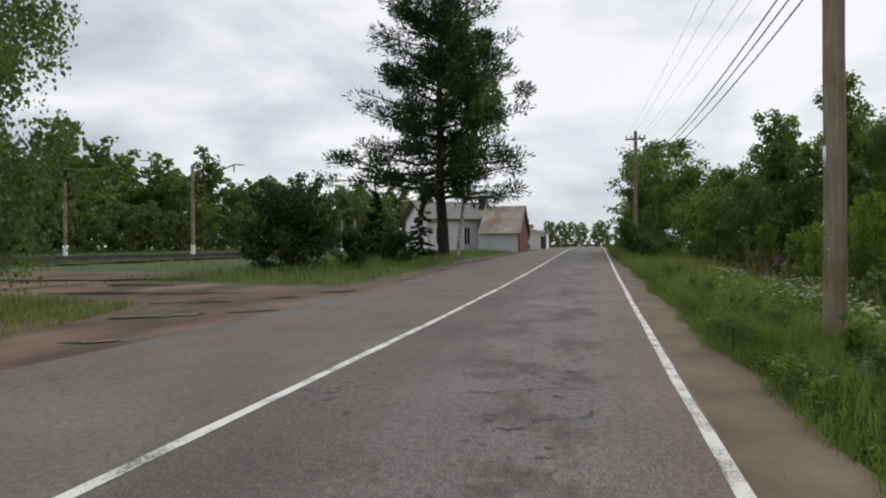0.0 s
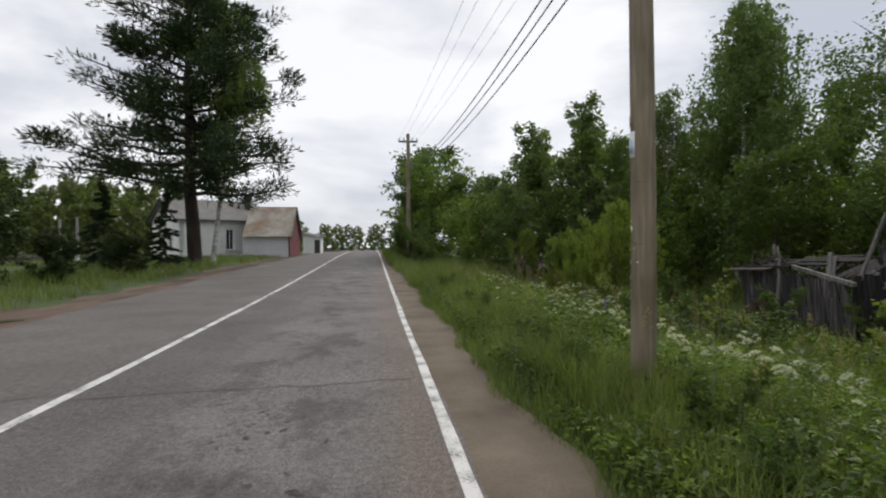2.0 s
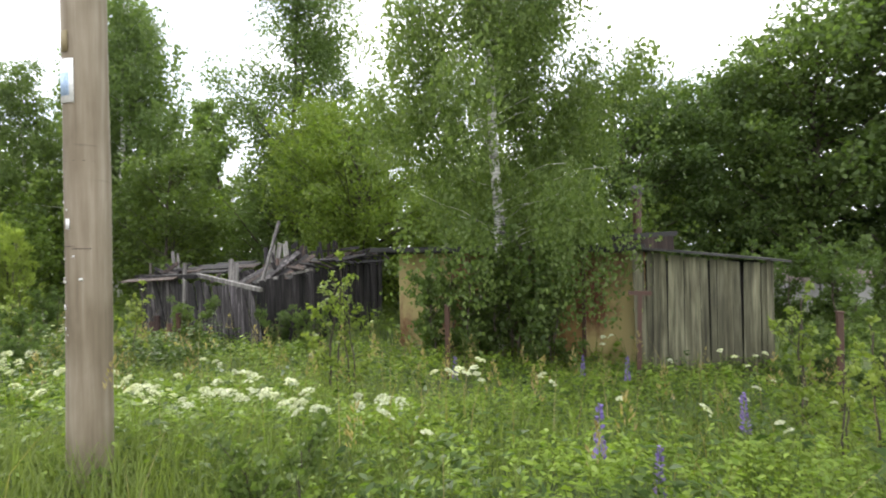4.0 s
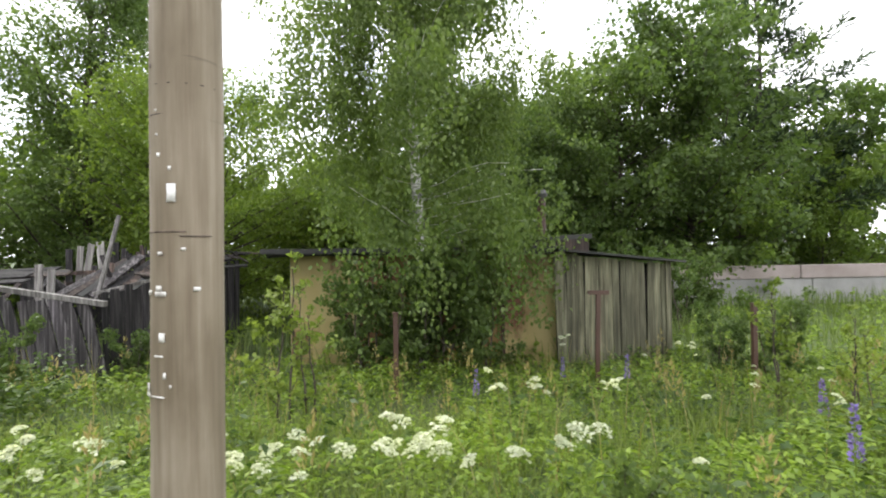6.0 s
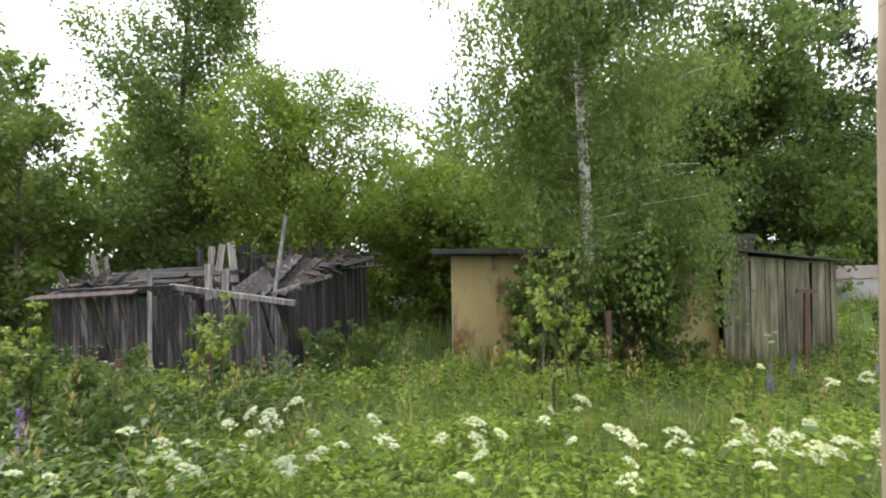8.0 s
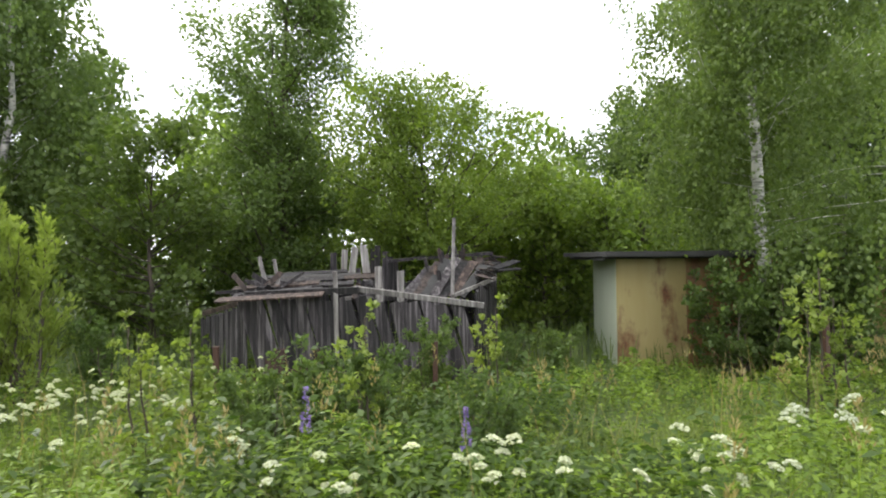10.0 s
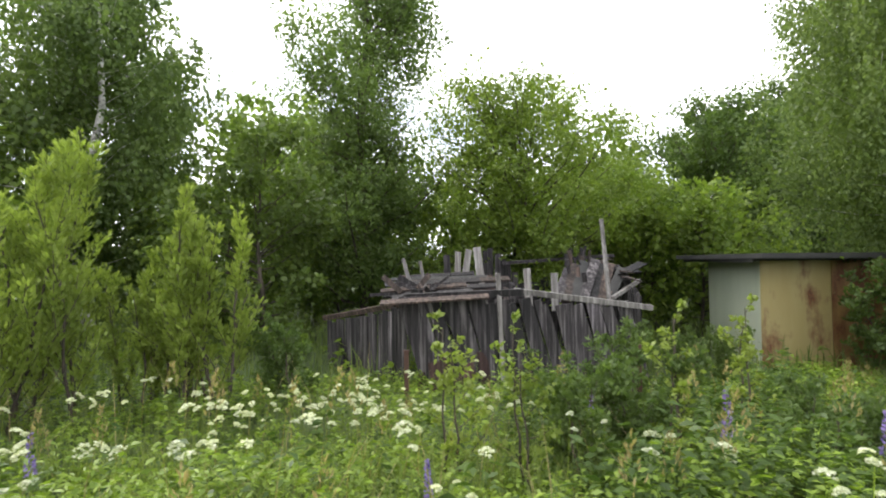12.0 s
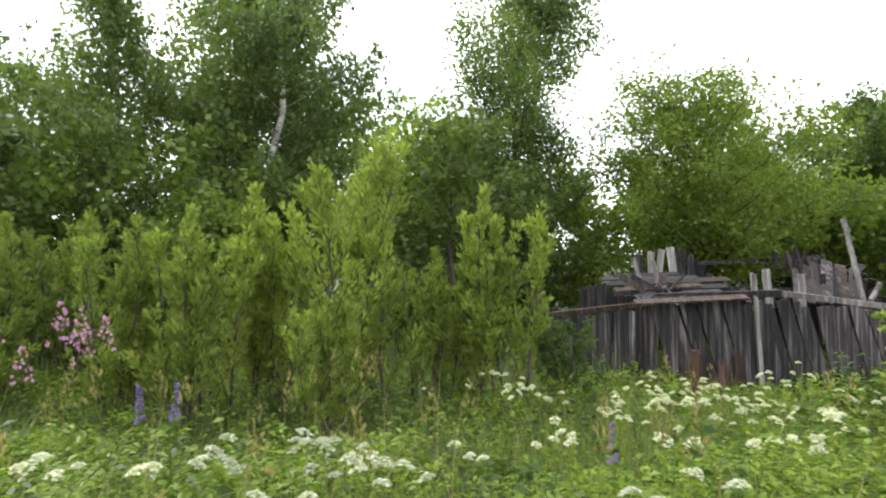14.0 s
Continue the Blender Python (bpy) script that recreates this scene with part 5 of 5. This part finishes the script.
def bank_edge(x, y):
    wob = 0.16 * (np.sin(y * 0.9 + 3) * 0.5 + np.sin(y * 2.3 + 6) * 0.3 + np.sin(y * 5.1 + 9) * 0.2)
    return x > 1.57 + wob - 0.5 * smooth(24, 40, y)


stuff("verge_grass", join(
    blades(51, 17000, 1.9, 3.3, -1, 20, (0.25, 0.62), 0.009, bank_edge, 0.2),
    blades(50, 12000, 3.2, 4.6, -1, 20, (0.2, 0.46), 0.008, bank_edge, 0.2),
    blades(52, 20000, 1.4, 2.2, -1, 22, (0.06, 0.3), 0.007, bank_edge),
    blades(66, 5000, 2.1, 3.6, 4.8, 8.4, (0.35, 0.62), 0.009, None),
    blades(53, 17000, 1.2, 5.5, 20, 60, (0.45, 0.9), 0.02, bank_edge)), GRASS, "tall green grass on the road verge", "grass")
stuff("field_grass", join(blades(54, 10000, 4.4, 5.8, -2, 25, (0.25, 0.52), 0.009, None, 0.1), blades(69, 20000, 5.6, 9.2, -3, 27, (0.2, 0.42), 0.009, None, 0.1)), GRASS, "tall green grass in the overgrown field", "grass")
stuff("back_grass", blades(55, 14000, 9.0, 18, -14, 30, (0.3, 0.7), 0.02), GRASS, "tall green grass behind the sheds", "grass")
stuff("seed_grass", blades(56, 900, 2.2, 7.5, 1, 24, (0.7, 0.95), 0.006, None, -0.1), DRYGRASS, "straw-coloured seeding grass stalks", "grass")


def weeds(seed, count, x0, x1, y0, y1, top, length, width):
    rng = np.random.default_rng(seed)
    n = count // 12
    x, y = rng.uniform(x0, x1, n), rng.uniform(y0, y1, n)
    tall = rng.uniform(0.4, 1.0, n) * top * (0.7 + 0.5 * np.sin(x * 1.9 + y) * np.sin(y * 1.1))
    k = np.repeat(np.arange(n), 12)
    f = rng.uniform(0.25, 1.0, len(k))
    r = 0.13 * (1.15 - f)
    az = rng.uniform(0, 2 * math.pi, len(k))
    pts = np.c_[x[k] + np.cos(az) * r, y[k] + np.sin(az) * r, land(x[k], y[k]) + tall[k] * f]
    ways = np.c_[np.cos(az), np.sin(az), rng.uniform(-0.5, 0.4, len(k))]
    return leaves(rng, pts, ways, length, width, 2.0)


def island(x, y):
    return ((x < -7.9 - 0.02 * y) & (y > 16.2 + 0.25 * (x + 8) * (x > -11)) & (y < 40)) | ((x < -8.6 - 0.42 * (y - 5.5)) & (y < 10.2) & (y > -4))


stuff_sets = (blades(57, 11000, -17, -7.6, 14.5, 38, (0.2, 0.55), 0.022, island, 0.2), blades(58, 14000, -15, -8.2, 1, 10.5, (0.15, 0.4), 0.014, island, 0.3))


stuff("island_grass", join(*stuff_sets, blades(49, 4500, -24, -7.8, 39, 51, (0.15, 0.35), 0.05, None, 0.3), blades(59, 7000, -60, -17, 14, 60, (0.1, 0.3), 0.05, lambda x, y: ((x + 25) * 0.81 + (y - 19.5) * 0.58) ** 2 / 170 + ((y - 19.5) * 0.81 - (x + 25) * 0.58) ** 2 / 30 > 1, 0.3)), GRASS, "green grass across the road", "grass")
stuff("weeds", join(weeds(61, 80000, 2.9, 5.8, -1, 24, 0.6, 0.055, 0.022), weeds(60, 60000, 5.4, 9.0, -2, 26, 0.48, 0.065, 0.028), weeds(62, 32000, 1.8, 3.2, 0, 22, 0.55, 0.055, 0.022), weeds(63, 9000, 9, 16, -10, 28, 0.6, 0.12, 0.08)), WEED, "broad-leaved green weeds among the grass", "weeds")

stuff("nettles", join(weeds(64, 7000, 3.2, 5.6, -2, 26, 0.8, 0.08, 0.034), weeds(70, 8000, 5.4, 8.8, -2, 26, 0.6, 0.08, 0.036), weeds(73, 12000, 3.8, 7.2, 10.2, 13.2, 0.75, 0.075, 0.032), weeds(74, 9000, 2.1, 3.4, 1.8, 4.4, 0.52, 0.075, 0.024), weeds(65, 30000, 1.85, 3.3, 0, 26, 0.62, 0.075, 0.03)), DARKWEED, "darker nettles and leafy stalks among the grass", "weeds")


def plumes(seed, x, y, h, size, count, length, width):
    """Loose seed or flower plumes at the tops of stalks."""
    rng = np.random.default_rng(seed)
    k = np.repeat(np.arange(len(x)), count)
    t = rng.uniform(0, 1, len(k))
    a = rng.uniform(0, 2 * math.pi, len(k))
    r = size * 0.25 * (1.1 - t)
    pts = np.c_[x[k] + np.cos(a) * r, y[k] + np.sin(a) * r, land(x[k], y[k]) + h[k] - size * (1 - t)]
    return leaves(rng, pts, np.c_[np.cos(a) * 0.5, np.sin(a) * 0.5, np.ones(len(k))], length, width, 0.5)


prng = np.random.default_rng(66)
pn = 170
stuff("grass_plumes", plumes(67, prng.uniform(2.4, 6.5, pn), prng.uniform(1, 24, pn), prng.uniform(0.75, 1.0, pn), 0.2, 26, 0.035, 0.009), DRYGRASS, "tan seed plumes of tall grass", "grass")
pn = 8
stuff("willowherb", plumes(68, prng.normal(5.8, 0.4, pn), prng.normal(20.1, 0.5, pn), prng.uniform(0.95, 1.35, pn), 0.3, 40, 0.03, 0.024), PINKPETAL, "pink willowherb flower spikes", "flowers")


def umbels(seed, places):
    """Flat white flower heads, each of many small petals, on thin stalks."""
    rng = np.random.default_rng(seed)
    x, y, h, r = places
    n, tufts, petals = len(x), 13, 9
    m = tufts * petals
    k = np.repeat(np.arange(n), m)
    j = np.tile(np.repeat(np.arange(tufts), petals), n)
    u = np.repeat(np.arange(n * tufts), petals)
    q = np.sqrt((j + 0.5) / tufts) * (0.85 + 0.3 * rng.uniform(0, 1, n * tufts)[u])
    a = 2.4 * j + rng.normal(0, 0.25, n * tufts)[u]
    tx, ty = rng.normal(0, 0.3, n), rng.normal(0, 0.3, n)
    b_, p = rng.uniform(0, 2 * math.pi, n * m), np.sqrt(rng.uniform(0, 1, n * m))
    dx, dy = r[k] * (np.cos(a) * q + 0.26 * p * np.cos(b_)), r[k] * (np.sin(a) * q + 0.26 * p * np.sin(b_))
    top = land(x, y) + h
    pts = np.c_[x[k] + dx, y[k] + dy, top[k] + r[k] * (0.6 * (1 - q**2) + 0.18 * (1 - p**2)) + tx[k] * dx + ty[k] * dy]
    ways = np.c_[np.cos(b_), np.sin(b_), rng.normal(0, 0.4, n * m)]
    heads = leaves(rng, pts, ways, 0.016, 0.015, 1.2)
    sp, sq = [], []
    for i in range(n):
        o = len(sp) * 4
        lx, ly = rng.normal(0, 0.05, 2)
        g = float(land(x[i], y[i])) - 0.02
        sp.append([(x[i] + lx - 0.003, y[i] + ly, g), (x[i] + lx + 0.003, y[i] + ly + 0.002, g), (x[i] + 0.002, y[i] + 0.001, top[i]), (x[i] - 0.002, y[i], top[i])])
        sq.append((o, o + 1, o + 2, o + 3))
    return heads, (np.array(sp).reshape(-1, 3), np.array(sq))


frng = np.random.default_rng(71)


def patch(n, cx, cy, sx, sy, h0, h1, r0=0.03, r1=0.06):
    """Plants of one to four heads each, scattered round a place."""
    k = np.sort(frng.integers(0, max(1, n // 2), n))
    x, y, h = frng.normal(cx, sx, n)[k] + frng.normal(0, 0.085, n), frng.normal(cy, sy, n)[k] + frng.normal(0, 0.085, n), frng.uniform(h0, h1, n)[k]
    return np.clip(x, 2.6, 8.9), y, h + frng.normal(0, 0.04, n), 0.74 * frng.uniform(r0, r1, n)


groups = [patch(110, 6.3, 15.1, 0.55, 0.9, 0.42, 0.62, 0.025, 0.045), patch(40, 7.0, 14.7, 0.5, 0.9, 0.32, 0.48, 0.025, 0.045), patch(28, 4.4, 15.2, 0.4, 1.2, 0.5, 0.7),
          patch(66, 3.5, 7.1, 0.26, 1.4, 0.5, 0.72, 0.035, 0.07), patch(16, 4.6, 5.0, 0.7, 1.2, 0.5, 0.65), patch(26, 3.6, 10.0, 0.3, 1.0, 0.45, 0.65, 0.035, 0.06),
          patch(18, 3.6, 12.4, 0.3, 0.8, 0.45, 0.62), patch(14, 5.8, 4.0, 0.9, 1.5, 0.45, 0.65, 0.025, 0.045), patch(40, 3.9, 17.6, 0.25, 0.9, 0.5, 0.66, 0.03, 0.06),
          patch(26, 5.4, 9.0, 1.4, 6.0, 0.45, 0.65, 0.02, 0.04), patch(20, 3.5, 14.0, 0.5, 7.5, 0.45, 0.7, 0.02, 0.035)]
heads, stalks = umbels(72, [np.concatenate(c) for c in zip(*groups)])
stuff("white_umbels", heads, PETAL, "flat white umbel flowers above the weeds", "flowers")
stuff("umbel_stalks", stalks, WEED, "thin green flower stalks", "stalks")


def lupin(seed, tall):
    rng = np.random.default_rng(seed)
    n = 120
    t = rng.uniform(0, 1, n)
    a = rng.uniform(0, 2 * math.pi, n)
    r = 0.028 * (1.1 - 0.8 * t)
    pts = np.c_[np.cos(a) * r, np.sin(a) * r, tall - 0.26 * (1 - t)]
    spike = raw_mesh("flower_spike", *leaves(rng, pts, np.c_[np.cos(a), np.sin(a), np.full(n, 0.5)], 0.024, 0.018, 1.0))
    v, q = tube_arrays([(0, 0, 0), (0.01, 0, tall * 0.5), (0, 0, tall)], (0.005, 0.004, 0.002), 5, [], [])
    stem = raw_mesh("stem", v, q)
    n = 60
    a, z = rng.uniform(0, 2 * math.pi, n), rng.uniform(0.1, tall - 0.3, n)
    pts = np.c_[np.cos(a) * 0.09, np.sin(a) * 0.09, z]
    leaf = raw_mesh("leaves", *leaves(rng, pts, np.c_[np.cos(a), np.sin(a), np.full(n, 0.1)], 0.11, 0.024, 3.0))
    return spike, stem, leaf


LUP = [lupin(81, 0.8), lupin(82, 0.68)]
for k, (x, y, s) in enumerate(((3.35, 4.45, 1.0), (3.3, 4.2, 0.95), (4.35, 12.45, 1.0), (4.4, 11.5, 1.0), (5.6, 6.0, 0.9), (4.6, 3.6, 1.0), (6.2, 4.4, 0.9), (6.8, 4.9, 0.9), (5.2, 19.0, 1.0), (5.6, 19.4, 1.1), (5.9, 12.7, 0.8), (4.2, 14.1, 0.8), (4.5, 16.2, 0.85))):
    e = thing("lupin", (x, y, float(land(x, y)) - 0.02), "violet-blue lupin spike rising from the weeds", "flower", "lupins")
    e.scale = (s, s, s)
    e.rotation_euler = (0.05 * math.sin(k), 0.05 * math.cos(2 * k), k)
    for me, mt, nm in zip(LUP[k % 2], (LUPIN, WEED, WEED), ("flower_spike", "stem", "leaves")):
        put(nm, me, mt, e)

# ---- cracks and worn places in the asphalt ----
BASE[road.name] = Vector((0, 0, 0))
TAR = two_tone("dark_worn_asphalt", [(0.35, (0.045, 0.042, 0.039)), (0.7, (0.1, 0.094, 0.088))], 3.0, 0.9, 0.6, 50.0)


def crack(seed, x0, y0, x1, y1, width):
    """A ragged crack in the road, as a thin dark ribbon."""
    rng = np.random.default_rng(seed)
    n = 40
    t = np.linspace(0, 1, n)
    x, y = x0 + (x1 - x0) * t, y0 + (y1 - y0) * t + np.cumsum(rng.normal(0, 0.018, n))
    w = width * rng.uniform(0.25, 1.0, n)
    pts = np.concatenate([np.c_[x, y - w, rise(y) + 0.003], np.c_[x, y + w, rise(y) + 0.003]])
    i = np.arange(n - 1)
    ob = put("crack", raw_mesh("crack", pts, np.stack([i, i + 1, i + 1 + n, i + n], 1)), TAR, None)
    ob.parent = road
    return tagged(ob, "ragged dark crack in the asphalt")


crack(1, -2.75, 8.1, 0.7, 8.45, 0.02)
crack(2, -6.4, 6.9, -2.9, 8.35, 0.016)
crack(3, -2.7, 17.5, 0.8, 17.9, 0.022)
crack(4, -1.2, 4.6, 0.2, 5.3, 0.012)
crack(5, -2.6, 11.6, -0.6, 11.9, 0.012)
wrng = np.random.default_rng(5)
for k in range(130):
    cx, cy = ((-0.5, 3.9), (-0.3, 5.3), (-0.8, 7.0), (-2.3, 4.4), (-2.55, 14.2))[k % 5]
    blob("worn_spot", cx + wrng.normal(0, 0.26), cy + wrng.normal(0, 0.4), wrng.uniform(0.012, 0.06), wrng.uniform(0.008, 0.03), wrng.uniform(0, 3), 0.0022 + 0.00002 * k, TAR, "dark worn spot", 200 + k, "", road)
